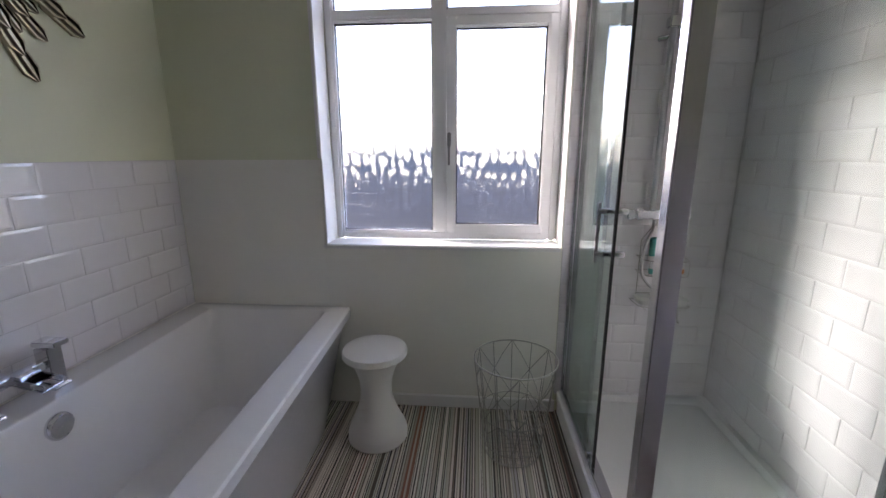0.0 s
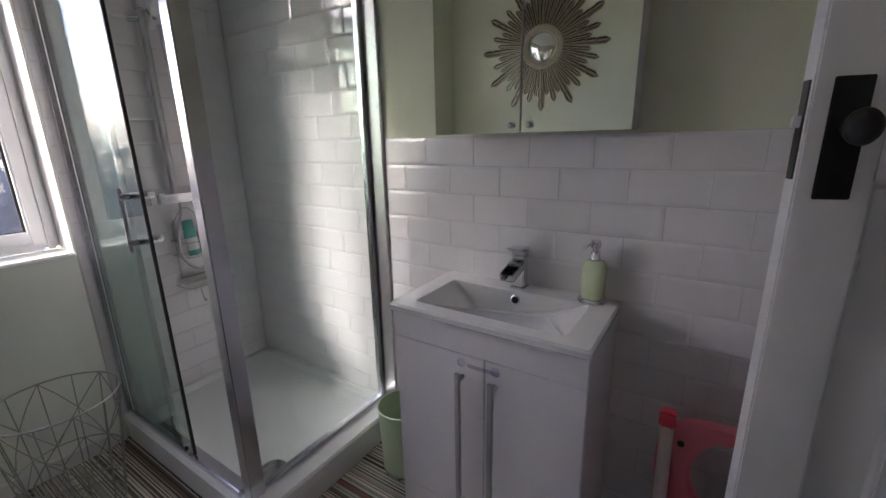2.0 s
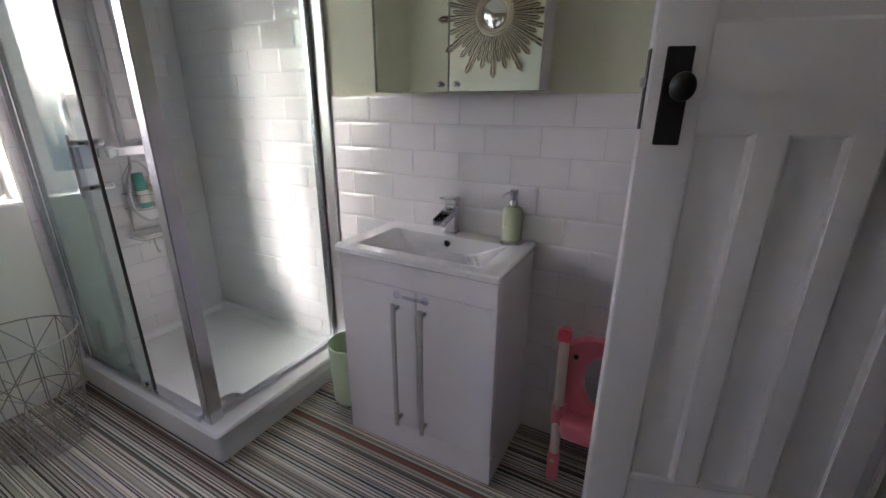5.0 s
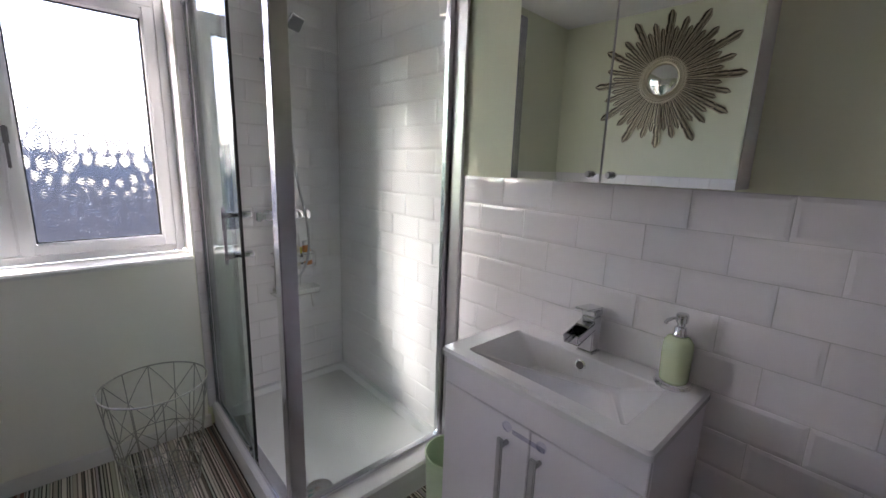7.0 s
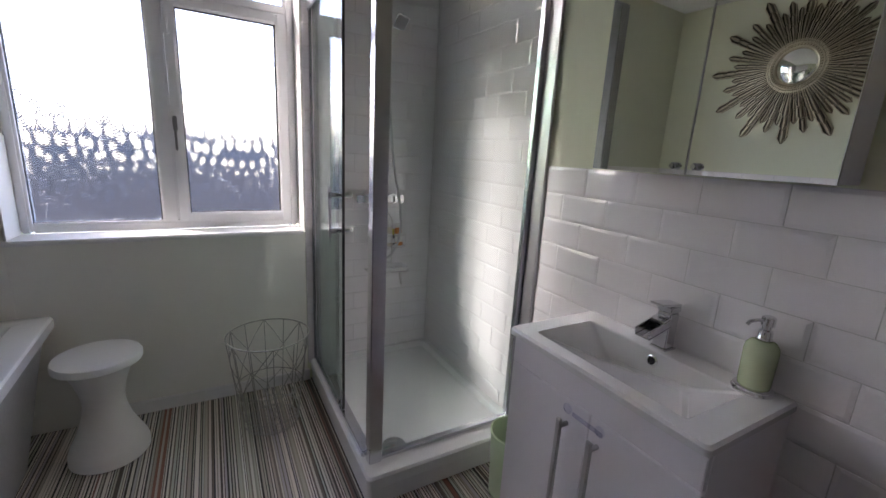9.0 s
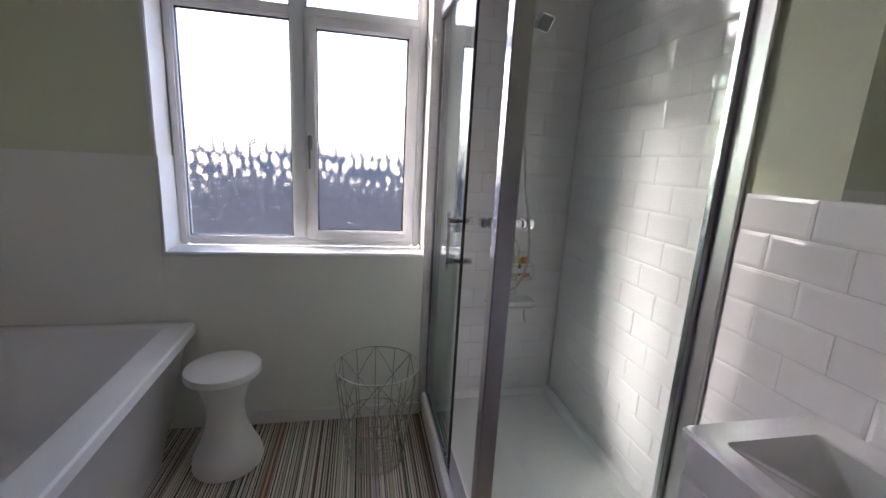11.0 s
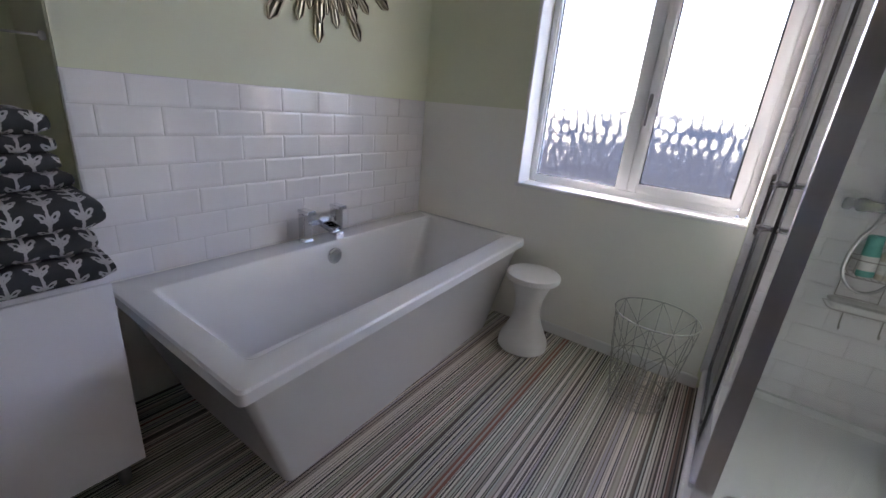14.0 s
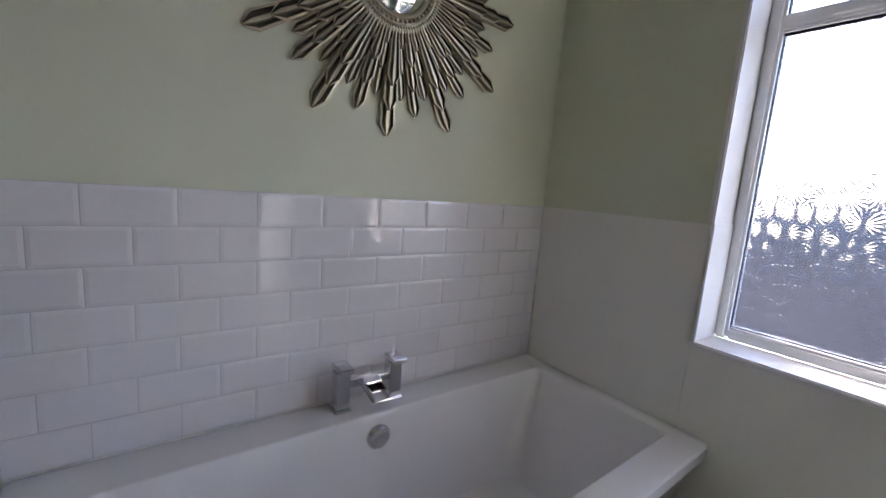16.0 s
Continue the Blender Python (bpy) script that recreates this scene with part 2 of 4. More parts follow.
def finish(bm, smooth=0.7):
    bmesh.ops.recalc_face_normals(bm, faces=bm.faces)
    for f in bm.faces:
        f.smooth = True
    for e in bm.edges:
        if len(e.link_faces) == 2:
            e.smooth = e.calc_face_angle(0) < smooth


def mesh_of(name, bm, material, smooth=0.7):
    finish(bm, smooth)
    me = bpy.data.meshes.new(name)
    bm.to_mesh(me)
    bm.free()
    me.materials.append(material)
    return me


def thing(name, at, label, category, group=""):
    ob = new(name)
    ob.empty_display_size = 0.05
    ob.location = at
    ORIGIN[ob.name] = Vector(at)
    return tagged(ob, label, category, group)


def part(name, bm, material, parent=None, label="", smooth=0.7):
    o = ORIGIN[parent.name] if parent else Vector((0, 0, 0))
    bmesh.ops.translate(bm, verts=bm.verts, vec=-o)
    ob = new(name, mesh_of(name, bm, material, smooth))
    ORIGIN[ob.name] = o
    if parent:
        ob.parent = parent
    return tagged(ob, label)


def solo(name, bm, material, label, category, kind="", smooth=0.7, group=""):
    """A thing of one mesh, its origin at its base."""
    xs = [v.co for v in bm.verts]
    base = Vector(((min(v.x for v in xs) + max(v.x for v in xs)) / 2, (min(v.y for v in xs) + max(v.y for v in xs)) / 2, min(v.z for v in xs)))
    bmesh.ops.translate(bm, verts=bm.verts, vec=-base)
    ob = new(name, mesh_of(name, bm, material, smooth))
    ob.location = base
    ORIGIN[ob.name] = base
    return tagged(ob, label, category, group, kind)


def box(x0, x1, y0, y1, z0, z1, bevel=0.0, seg=2, bm=None):
    t = bmesh.new()
    bmesh.ops.create_cube(t, size=1, matrix=Matrix.Translation(((x0 + x1) / 2, (y0 + y1) / 2, (z0 + z1) / 2)) @ Matrix.Diagonal((x1 - x0, y1 - y0, z1 - z0, 1)))
    if bevel:
        bmesh.ops.bevel(t, geom=t.edges[:], offset=bevel, segments=seg, affect="EDGES", clamp_overlap=True)
    return join(bm, t)


def join(bm, t):
    if bm is None:
        return t
    me = bpy.data.meshes.new("tmp")
    t.to_mesh(me)
    t.free()
    bm.from_mesh(me)
    bpy.data.meshes.remove(me)
    return bm


def turned(bm, m):
    bmesh.ops.transform(bm, matrix=m, verts=bm.verts)
    return bm


def ring_loft(rings, cap0=True, cap1=True, bm=None):
    t = bmesh.new()
    rows = [[t.verts.new(p) for p in r] for r in rings]
    n = len(rows[0])
    for a, b in zip(rows, rows[1:]):
        for i in range(n):
            t.faces.new((a[i], a[(i + 1) % n], b[(i + 1) % n], b[i]))
    if cap0:
        t.faces.new(rows[0][::-1])
    if cap1:
        t.faces.new(rows[-1])
    return join(bm, t)


def rrect(x0, x1, y0, y1, z, r, seg=6):
    pts = []
    for cx, cy, a0 in ((x1 - r, y1 - r, 0), (x0 + r, y1 - r, 90), (x0 + r, y0 + r, 180), (x1 - r, y0 + r, 270)):
        for i in range(seg + 1):
            a = radians(a0 + 90 * i / seg)
            pts.append((cx + r * math.cos(a), cy + r * math.sin(a), z))
    return pts


def lathe(profile, at=(0, 0, 0), n=40, bm=None, axis="Z", cap0=True, cap1=True):
    m = {"Z": Matrix(), "X": Matrix.Rotation(radians(90), 4, "Y"), "Y": Matrix.Rotation(radians(-90), 4, "X")}[axis]
    rings = [[Matrix.Translation(at) @ m @ Vector((r * math.cos(2 * math.pi * i / n), r * math.sin(2 * math.pi * i / n), z)) for i in range(n)] for r, z in profile]
    return ring_loft(rings, cap0, cap1, bm)


def rod(p, q, r, n=12, bm=None):
    p, q = Vector(p), Vector(q)
    m = Matrix.Translation(p) @ (q - p).to_track_quat("Z", "Y").to_matrix().to_4x4()
    h = (q - p).length
    c = min(r * 0.25, h * 0.2)
    return ring_loft([[m @ Vector((k * math.cos(2 * math.pi * i / n), k * math.sin(2 * math.pi * i / n), z)) for i in range(n)] for k, z in ((r - c, 0), (r, c), (r, h - c), (r - c, h))], bm=bm)


def tube(points, r, n=8, closed=False, bm=None):
    pts = [Vector(p) for p in points]
    rings, up = [], None
    for i, p in enumerate(pts):
        a = pts[i - 1] if i or closed else p
        b = pts[(i + 1) % len(pts)] if i + 1 < len(pts) or closed else p
        d = (b - a).normalized()
        up = (up - d * up.dot(d)).normalized() if up is not None and (up - d * up.dot(d)).length > 1e-4 else d.orthogonal().normalized()
        s = d.cross(up)
        rings.append([p + r * (math.cos(2 * math.pi * k / n) * up + math.sin(2 * math.pi * k / n) * s) for k in range(n)])
    if not closed:
        return ring_loft(rings, bm=bm)
    best = min(range(n), key=lambda k: (rings[0][k] - rings[-1][0]).length)
    rings.append([rings[0][(k + best) % n] for k in range(n)])
    t = ring_loft(rings, False, False)
    bmesh.ops.remove_doubles(t, verts=t.verts, dist=r * 0.05)
    return join(bm, t)


# ---- structure ----
XL, XR, YW, YB, ZC = -0.783, 1.890, 2.35, -0.56, 2.56
WX0, WX1, WZ0, WZ1, WY = -0.04, 1.129, 0.885, 2.38, 2.50
TH = 0.12


def setting(name, bm, material, label, category, smooth=0.7):
    ob = new(name, mesh_of(name, bm, material, smooth))
    ORIGIN[ob.name] = Vector((0, 0, 0))
    return tagged(ob, label, category, kind="structure")


floor = setting("floor", box(XL - 0.5, XR + TH, YB - 1.3, YW + 0.02, -0.1, 0), M_FLOOR, "vinyl floor with fine multicoloured stripes", "floor")
ceiling = setting("ceiling", box(XL - 0.5, XR + TH, YB - 1.3, YW + 0.3, ZC, ZC + 0.1), M_CEIL, "plain white painted ceiling", "ceiling")

# bath wall ends at the recess
b = box(XL - TH, XL, 0.47, YW + 0.3, 0, ZC, 0.006)
wall_west = setting("wall_west", b, M_GREEN, "pale green painted wall above white brick tiles", "wall")
b = box(XL - 0.42, XL - 0.012, 0.478, 0.56, 0, ZC)
box(XL - 0.5, XL - 0.42, YB, 0.56, 0, ZC, bm=b)
setting("wall_recess", b, M_GREEN, "shaded green recess beside the bath wall", "wall")
wall_east = setting("wall_east", box(XR, XR + TH, YB - 1.3, YW + 0.3, 0, ZC), M_GREEN, "pale green painted wall above white brick tiles", "wall")
b = box(XL, WX0, YW, YW + 0.27, 0, ZC)
box(WX1, XR, YW, YW + 0.27, 0, ZC, bm=b)
box(WX0, WX1, YW, YW + 0.27, WZ1, ZC, bm=b)
box(WX0, WX1, YW, YW + 0.27, 0, WZ0 - 0.02, bm=b)
wall_north = setting("wall_north", b, M_GREEN, "green painted window wall", "wall")
b = box(XL + 0.004, WX0 - 0.001, YW - 0.006, YW, 0, 1.30, 0.002)
box(XL, XL + 0.004, 0.474, YW, 0, 0.5545, bm=b)
box(WX0 - 0.001, 1.128, YW - 0.006, YW, 0, WZ0 - 0.02, bm=b)
setting("trim_wainscot", b, M_WHITE, "smooth white painted lower wall under the window", "wall")
DX0, DX1 = 1.06, 1.745
# never in view; its colour is dimmed to shade this end of the room
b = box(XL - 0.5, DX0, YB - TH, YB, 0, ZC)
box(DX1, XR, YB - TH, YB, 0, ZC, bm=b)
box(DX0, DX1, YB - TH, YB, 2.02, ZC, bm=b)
setting("wall_south", b, M_LOWBOUNCE, "unseen beige wall with the doorway, dimmed to cut bounce", "wall")
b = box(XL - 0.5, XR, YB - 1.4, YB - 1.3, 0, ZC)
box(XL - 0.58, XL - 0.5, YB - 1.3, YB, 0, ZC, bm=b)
setting("wall_landing", b, M_LOWBOUNCE, "plain wall of the landing", "wall")
b = box(DX0 - 0.06, DX0, YB - 0.001, YB + 0.018, 0, 2.08, 0.004)
box(DX1, DX1 + 0.06, YB - 0.001, YB + 0.018, 0, 2.08, 0.004, bm=b)
box(DX0, DX1, YB - 0.001, YB + 0.018, 2.02, 2.08, 0.004, bm=b)
setting("trim_architrave", b, M_GLOSSPAINT, "white painted door architrave", "trim")
b = box(0.11, 1.138, YW - 0.02, YW - 0.006, 0, 0.068, 0.004)
setting("baseboard", b, M_GLOSSPAINT, "low white painted skirting board", "baseboard")
b = box(WX0 - 0.012, WX1 - 0.002, YW - 0.014, WY + 0.01, WZ0 - 0.022, WZ0, 0.006, 3)
setting("window_sill", b, M_GLOSSPAINT, "white painted window sill", "window sill")
b = box(WX0, WX0 + 0.004, YW + 0.001, WY, WZ0, WZ1)
box(WX1 - 0.004, WX1, YW + 0.001, WY, WZ0, WZ1, bm=b)
box(WX0 + 0.004, WX1 - 0.004, YW + 0.001, WY, WZ1 - 0.004, WZ1, bm=b)
box(WX0 + 0.004, WX0 + 0.012, YW - 0.012, WY, WZ0, 1.305, 0.003, bm=b)
box(WX0 - 0.014, WX0 + 0.006, YW - 0.006, YW + 0.02, 1.305, WZ1, 0.004, bm=b)
setting("trim_reveal", b, M_GLOSSPAINT, "white painted window reveal", "trim")

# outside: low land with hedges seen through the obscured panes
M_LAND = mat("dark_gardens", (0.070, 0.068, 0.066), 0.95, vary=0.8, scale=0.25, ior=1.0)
# paler than the gardens: distance haze is put into this grey
M_WOODS = mat("haze_tinted_woods", (0.13, 0.13, 0.135), 0.95, vary=0.6, scale=0.12, ior=1.0)
b = bmesh.new()
bmesh.ops.create_grid(b, x_segments=40, y_segments=40, size=1500)
for v in b.verts:
    v.co.z = -3.2
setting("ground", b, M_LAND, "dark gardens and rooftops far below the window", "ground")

# far ridge of woods and roofs beyond the gardens
b = bmesh.new()
rr = random.Random(8)
ring = []
for i in range(121):
    a = radians(-8 + 196 * i / 120)
    top = 4.9 + 0.9 * math.sin(i * 0.31) + 0.6 * math.sin(i * 0.83 + 1) + rr.uniform(-0.35, 0.35)
    ring.append([b.verts.new((d * math.cos(a), d * math.sin(a), z)) for d, z in ((84, -6.0), (90, top * 0.75), (96, top), (120, top * 0.9), (130, -6.0))])
for p, q in zip(ring, ring[1:]):
    for k in range(4):
        b.faces.new((p[k], p[k + 1], q[k + 1], q[k]))
setting("backdrop", b, M_WOODS, "far dark ridge of woods and roofs, haze mixed into its colour", "backdrop")

# ---- window ----
window = tagged(thing("window_1", (0.545, WY + 0.03, WZ0), "white uPVC window with obscured glass panes", "window"), kind="structure")


def pframe(x0, x1, z0, z1, w, y0, y1, bev=0.006, bm=None):
    bm = box(x0, x0 + w, y0, y1, z0, z1, bev, bm=bm)
    box(x1 - w, x1, y0, y1, z0, z1, bev, bm=bm)
    box(x0 + w - 0.004, x1 - w + 0.004, y0 + 0.001, y1 - 0.001, z0, z0 + w, bev, bm=bm)
    return box(x0 + w - 0.004, x1 - w + 0.004, y0 + 0.001, y1 - 0.001, z1 - w, z1, bev, bm=bm)


b = pframe(WX0 + 0.003, WX1 - 0.004, WZ0, WZ1 - 0.003, 0.045, WY, WY + 0.07, 0.010)
part("window_frame", b, M_UPVC, window)
part("mullion", box(0.487, 0.558, WY + 0.002, WY + 0.068, WZ0 + 0.04, WZ1 - 0.04, 0.008), M_UPVC, window)
b = box(WX0 + 0.04, 0.489, WY + 0.003, WY + 0.067, 1.945, 2.0, 0.008)
box(0.556, WX1 - 0.04, WY + 0.003, WY + 0.067, 1.957, 2.0, 0.008, bm=b)
part("transom", b, M_UPVC, window)
sash = part("sash", pframe(0.560, 1.083, 0.922, 1.955, 0.047, WY - 0.016, WY + 0.04, 0.008), M_UPVC, window)


def pane(x0, x1, z0, z1, y, parent):
    gsk = pframe(x0 - 0.001, x1 + 0.001, z0 - 0.001, z1 + 0.001, 0.009, y - 0.006, y + 0.012, 0.001)
    part("gasket", gsk, M_BLACKSEAL, parent)
    ob = part("pane", box(x0, x1, y, y + 0.006, z0, z1), M_OBSC, parent)
    ob.data.materials.append(M_OUTER)
    for p in ob.data.polygons:
        p.material_index = 1 if p.normal.y > 0.5 else 0     # the pattern is pressed into the room side alone
    ob.visible_shadow = False


pane(0.002, 0.489, 0.925, 1.946, WY + 0.03, window)
pane(0.604, 1.036, 0.966, 1.911, WY + 0.012, window)
pane(0.002, 0.489, 1.998, 2.336, WY + 0.03, window)
pane(0.556, 1.084, 1.998, 2.336, WY + 0.03, window)
b = box(0.565, 0.583, WY - 0.03, WY - 0.016, 1.36, 1.43, 0.004)
box(0.569, 0.579, WY - 0.042, WY - 0.03, 1.27, 1.40, 0.004, bm=b)
part("window_handle", b, M_SLATE, sash, "grey metal window handle")
b = box(0.560, 0.580, WY - 0.03, WY - 0.016, 1.78, 1.85, 0.005)
part("restrictor", b, M_UPVC, sash)
b = box(0.13, 0.37, WY - 0.008, WY + 0.003, 1.962, 1.982, 0.003)
part("trickle_vent", b, M_UPVC, window)

# ---- bath ----
bath = thing("bathtub", (-0.30, 1.4, 0), "white acrylic double-ended bath with sloping sides", "bathtub")
X0, X1, Y0, Y1 = -0.774, 0.148, 0.474, 2.343
R = [rrect(-0.72, 0.045, 0.67, 2.12, 0.0, 0.03), rrect(-0.755, 0.116, 0.505, 2.305, 0.49, 0.03), rrect(-0.76, 0.126, 0.495, 2.315, 0.505, 0.03), rrect(X0, X1, Y0, Y1, 0.508, 0.022),
     rrect(X0, X1, Y0, Y1, 0.545, 0.022), rrect(X0 + 0.004, X1 - 0.006, Y0 + 0.006, Y1 - 0.004, 0.554, 0.02), rrect(X0 + 0.012, X1 - 0.016, Y0 + 0.016, Y1 - 0.01, 0.557, 0.02),
     rrect(-0.622, 0.046, 0.562, 2.270, 0.557, 0.025), rrect(-0.617, 0.041, 0.567, 2.265, 0.554, 0.027), rrect(-0.610, 0.034, 0.575, 2.257, 0.540, 0.032),
     rrect(-0.545, -0.03, 0.76, 2.07, 0.20, 0.08), rrect(-0.525, -0.05, 0.80, 2.03, 0.155, 0.09), rrect(-0.48, -0.095, 0.87, 1.96, 0.135, 0.1)]
# the bath narrows towards the window
TAPER = lambda p, k: (X0 + (p[0] - X0) * (1 - k * (p[1] - Y0) / (Y1 - Y0)), p[1], p[2])
R = [[TAPER(p, 0.080 if i < 7 else 0.100) for p in r] for i, r in enumerate(R)]
shell = part("shell", ring_loft(R), M_ACRYL, bath, smooth=0.5)
b = lathe([(0.043, 0), (0.045, 0.006), (0.043, 0.016), (0.037, 0.021), (0.034, 0.019), (0.001, 0.019)], (-0.612, 1.422, 0.480), 32, axis="X", cap1=False)
part("overflow_knob", b, M_CHROME, bath, "round chrome overflow and waste knob")

tap = thing("bath_tap", (-0.70, 1.41, 0.557), "square chrome bath filler tap on the bath rim", "tap")
for y in (1.318, 1.522):
    b = box(-0.738, -0.672, y - 0.031, y + 0.031, 0.556, 0.568, 0.003)
    box(-0.730, -0.680, y - 0.025, y + 0.025, 0.566, 0.705, 0.003, bm=b)
    part("pillar", b, M_CHROME, tap)
    part("lever", box(-0.734, -0.648, y - 0.026, y + 0.026, 0.709, 0.728, 0.003), M_CHROME, tap)
b = box(-0.722, -0.690, 1.338, 1.502, 0.636, 0.664, 0.003)
part("crossbar", b, M_CHROME, tap)
b = bmesh.new()
for z0, z1, y0, y1 in ((0.626, 0.634, 1.375, 1.443), (0.634, 0.652, 1.375, 1.381), (0.634, 0.652, 1.437, 1.443)):
    box(-0.70, -0.585, y0, y1, z0, z1, 0.002, bm=b)
box(-0.70, -0.66, 1.378, 1.440, 0.65, 0.66, 0.002, bm=b)
turned(b, Matrix.Translation((0, 0.012, 0.008)) @ Matrix.Translation((-0.69, 1.41, 0.63)) @ Matrix.Rotation(radians(10), 4, "Y") @ Matrix.Translation((0.69, -1.41, -0.63)))
part("spout", b, M_CHROME, tap, "open waterfall spout")

# ---- shower ----
tray = thing("shower_tray", (1.5, 1.82, 0), "white raised rectangular shower tray", "shower tray")
TX0, TX1, TY0, TY1, TZ = 1.145, 1.882, 1.328, 2.343, 0.125
R = [rrect(TX0 + 0.006, TX1, TY0 + 0.006, TY1, 0, 0.02), rrect(TX0 + 0.004, TX1, TY0 + 0.004, TY1, TZ - 0.055, 0.02), rrect(TX0, TX1, TY0, TY1, TZ - 0.05, 0.02), rrect(TX0, TX1, TY0, TY1, TZ - 0.008, 0.02),
     rrect(TX0 + 0.008, TX1 - 0.001, TY0 + 0.008, TY1 - 0.001, TZ, 0.02), rrect(TX0 + 0.07, TX1 - 0.03, TY0 + 0.10, TY1 - 0.03, TZ, 0.03),
     rrect(TX0 + 0.085, TX1 - 0.04, TY0 + 0.12, TY1 - 0.04, TZ - 0.03, 0.035), rrect(TX0 + 0.20, TX1 - 0.15, TY0 + 0.3, TY1 - 0.2, TZ - 0.04, 0.05)]
part("tray", ring_loft(R), M_TRAY, tray, smooth=0.5)
b = lathe([(0.058, 0), (0.058, 0.004), (0.050, 0.012), (0.02, 0.014)], (1.32, 1.50, TZ - 0.038), 32)
part("drain_cover", b, M_CHROME, tray, "round chrome drain cover")

screen = thing("shower_enclosure", (1.16, 1.8, TZ), "clear glass sliding shower enclosure with chrome frame, door slid open", "shower enclosure")
SX, SY, ST = 1.184, 1.424, 1.985
part("wall_profile", box(SX - 0.022, SX + 0.022, 2.315, 2.349, TZ, ST, 0.003), M_ALU, screen)
b = box(1.845, 1.881, SY - 0.012, SY + 0.014, TZ, ST + 0.02, 0.003)
part("wall_profile", b, M_ALU, screen)
part("sealing_strip", box(1.868, 1.8815, 1.346, 1.4105, TZ, ST, 0.003), M_SATIN, screen)
part("corner_post", box(SX - 0.010, SX + 0.044, SY - 0.026, SY + 0.020, TZ, ST, 0.004), M_ALU, screen)
b = box(SX - 0.028, SX + 0.024, SY + 0.021, 2.349, ST - 0.03, ST + 0.025, 0.006)
part("top_rail", b, M_ALU, screen)
b = box(SX - 0.022, SX + 0.022, SY + 0.027, 2.315, TZ, TZ + 0.028, 0.004)
part("bottom_rail", b, M_ALU, screen)
part("side_rail", box(SX + 0.045, 1.845, SY - 0.014, SY + 0.014, TZ, TZ + 0.02, 0.003), M_ALU, screen)


def clear(name, bm, parent, material=M_GLASS):
    ob = part(name, bm, material, parent)
    ob.visible_shadow = False     # lets the daylight through
    return ob


clear("fixed_panel", box(SX + 0.006, SX + 0.012, 1.95, 2.318, TZ + 0.026, ST - 0.028), screen, M_DOORGLASS)
part("panel_edge", box(SX + 0.002, SX + 0.018, 1.925, 1.951, TZ + 0.028, ST - 0.03, 0.003), M_ALU, screen)
clear("side_panel", box(SX + 0.040, 1.847, SY - 0.003, SY + 0.003, TZ + 0.018, ST + 0.01), screen)
door = clear("sliding_door", box(SX - 0.014, SX - 0.008, 1.757, 2.262, TZ + 0.032, ST - 0.028), screen, M_DOORGLASS)
part("door_seal", box(SX - 0.016, SX - 0.006, 1.748, 1.757, TZ + 0.032, ST - 0.03, 0.001), M_BLACKSEAL, door)
part("door_edge", box(SX - 0.016, SX - 0.006, 2.262, 2.276, TZ + 0.032, ST - 0.03, 0.001), M_ALU, door)
b = box(SX - 0.062, SX - 0.05, 1.79, 1.80, 0.955, 1.165, 0.002)
part("door_handle", b, M_CHROME, door, "chrome bar handle")
for z in (0.985, 1.135):
    part("handle_knob", lathe([(0.012, 0), (0.012, 0.03), (0.010, 0.045), (0.013, 0.06), (0.013, 0.095), (0.009, 0.1)], (SX - 0.06, 1.795, z), 20, axis="X"), M_CHROME, door)
part("roller", lathe([(0.014, 0), (0.014, 0.012)], (SX - 0.026, 1.80, TZ + 0.05), 16, axis="X"), M_CHROME, door)

# ---- vanity ----
VX, VY0, VY1 = 1.535, 0.432, 1.040
vanity = thing("vanity_unit", (1.7, 0.74, 0), "white gloss two-door vanity cabinet with long bar handles", "vanity unit")
part("body", box(VX + 0.018, 1.888, VY0 + 0.016, VY1 - 0.016, 0.0, 0.62, 0.002), M_GLOSSUNIT, vanity)
part("side_panel", box(VX + 0.018, 1.888, VY0, VY0 + 0.016, 0.0, 0.772, 0.001), M_GLOSSUNIT, vanity)
part("side_panel", box(VX + 0.018, 1.888, VY1 - 0.016, VY1, 0.0, 0.772, 0.001), M_GLOSSUNIT, vanity)
part("fascia", box(VX, VX + 0.018, VY0, VY1, 0.683, 0.772, 0.002), M_GLOSSUNIT, vanity)
part("plinth", box(VX + 0.004, VX + 0.018, VY0, VY1, 0.0, 0.117, 0.001), M_GLOSSUNIT, vanity)
VM = 0.718
for y0, y1, hy in ((VY0, VM - 0.0015, VM - 0.034), (VM + 0.0015, VY1, VM + 0.072)):
    d = part("door", box(VX, VX + 0.017, y0, y1, 0.12, 0.680, 0.002), M_GLOSSUNIT, vanity)
    b = box(VX - 0.036, VX - 0.026, hy - 0.009, hy + 0.009, 0.135, 0.635, 0.003)
    for z in (0.16, 0.61):
        rod((VX - 0.03, hy, z), (VX + 0.002, hy, z), 0.007, bm=b)
    part("handle", b, M_SATIN, d, "long brushed nickel bar handle")
    cy = hy - 0.002 if hy < VM else hy + 0.002
    b = lathe([(0.015, 0), (0.015, 0.003), (0.010, 0.005), (0.007, 0.006), (0.006, 0.010), (0.002, 0.011)], (VX, cy, 0.655), 24)
    turned(b, Matrix.Translation((VX, cy, 0.655)) @ Matrix.Rotation(radians(-90), 4, "Y") @ Matrix.Translation((-VX, -cy, -0.655)))
    part("child_catch", b, M_CLEARPL, d, "round clear plastic safety catch")
part("catch_strap", box(VX - 0.010, VX - 0.007, VM - 0.05, VM + 0.05, 0.649, 0.661, 0.001), M_CLEARPL, vanity)

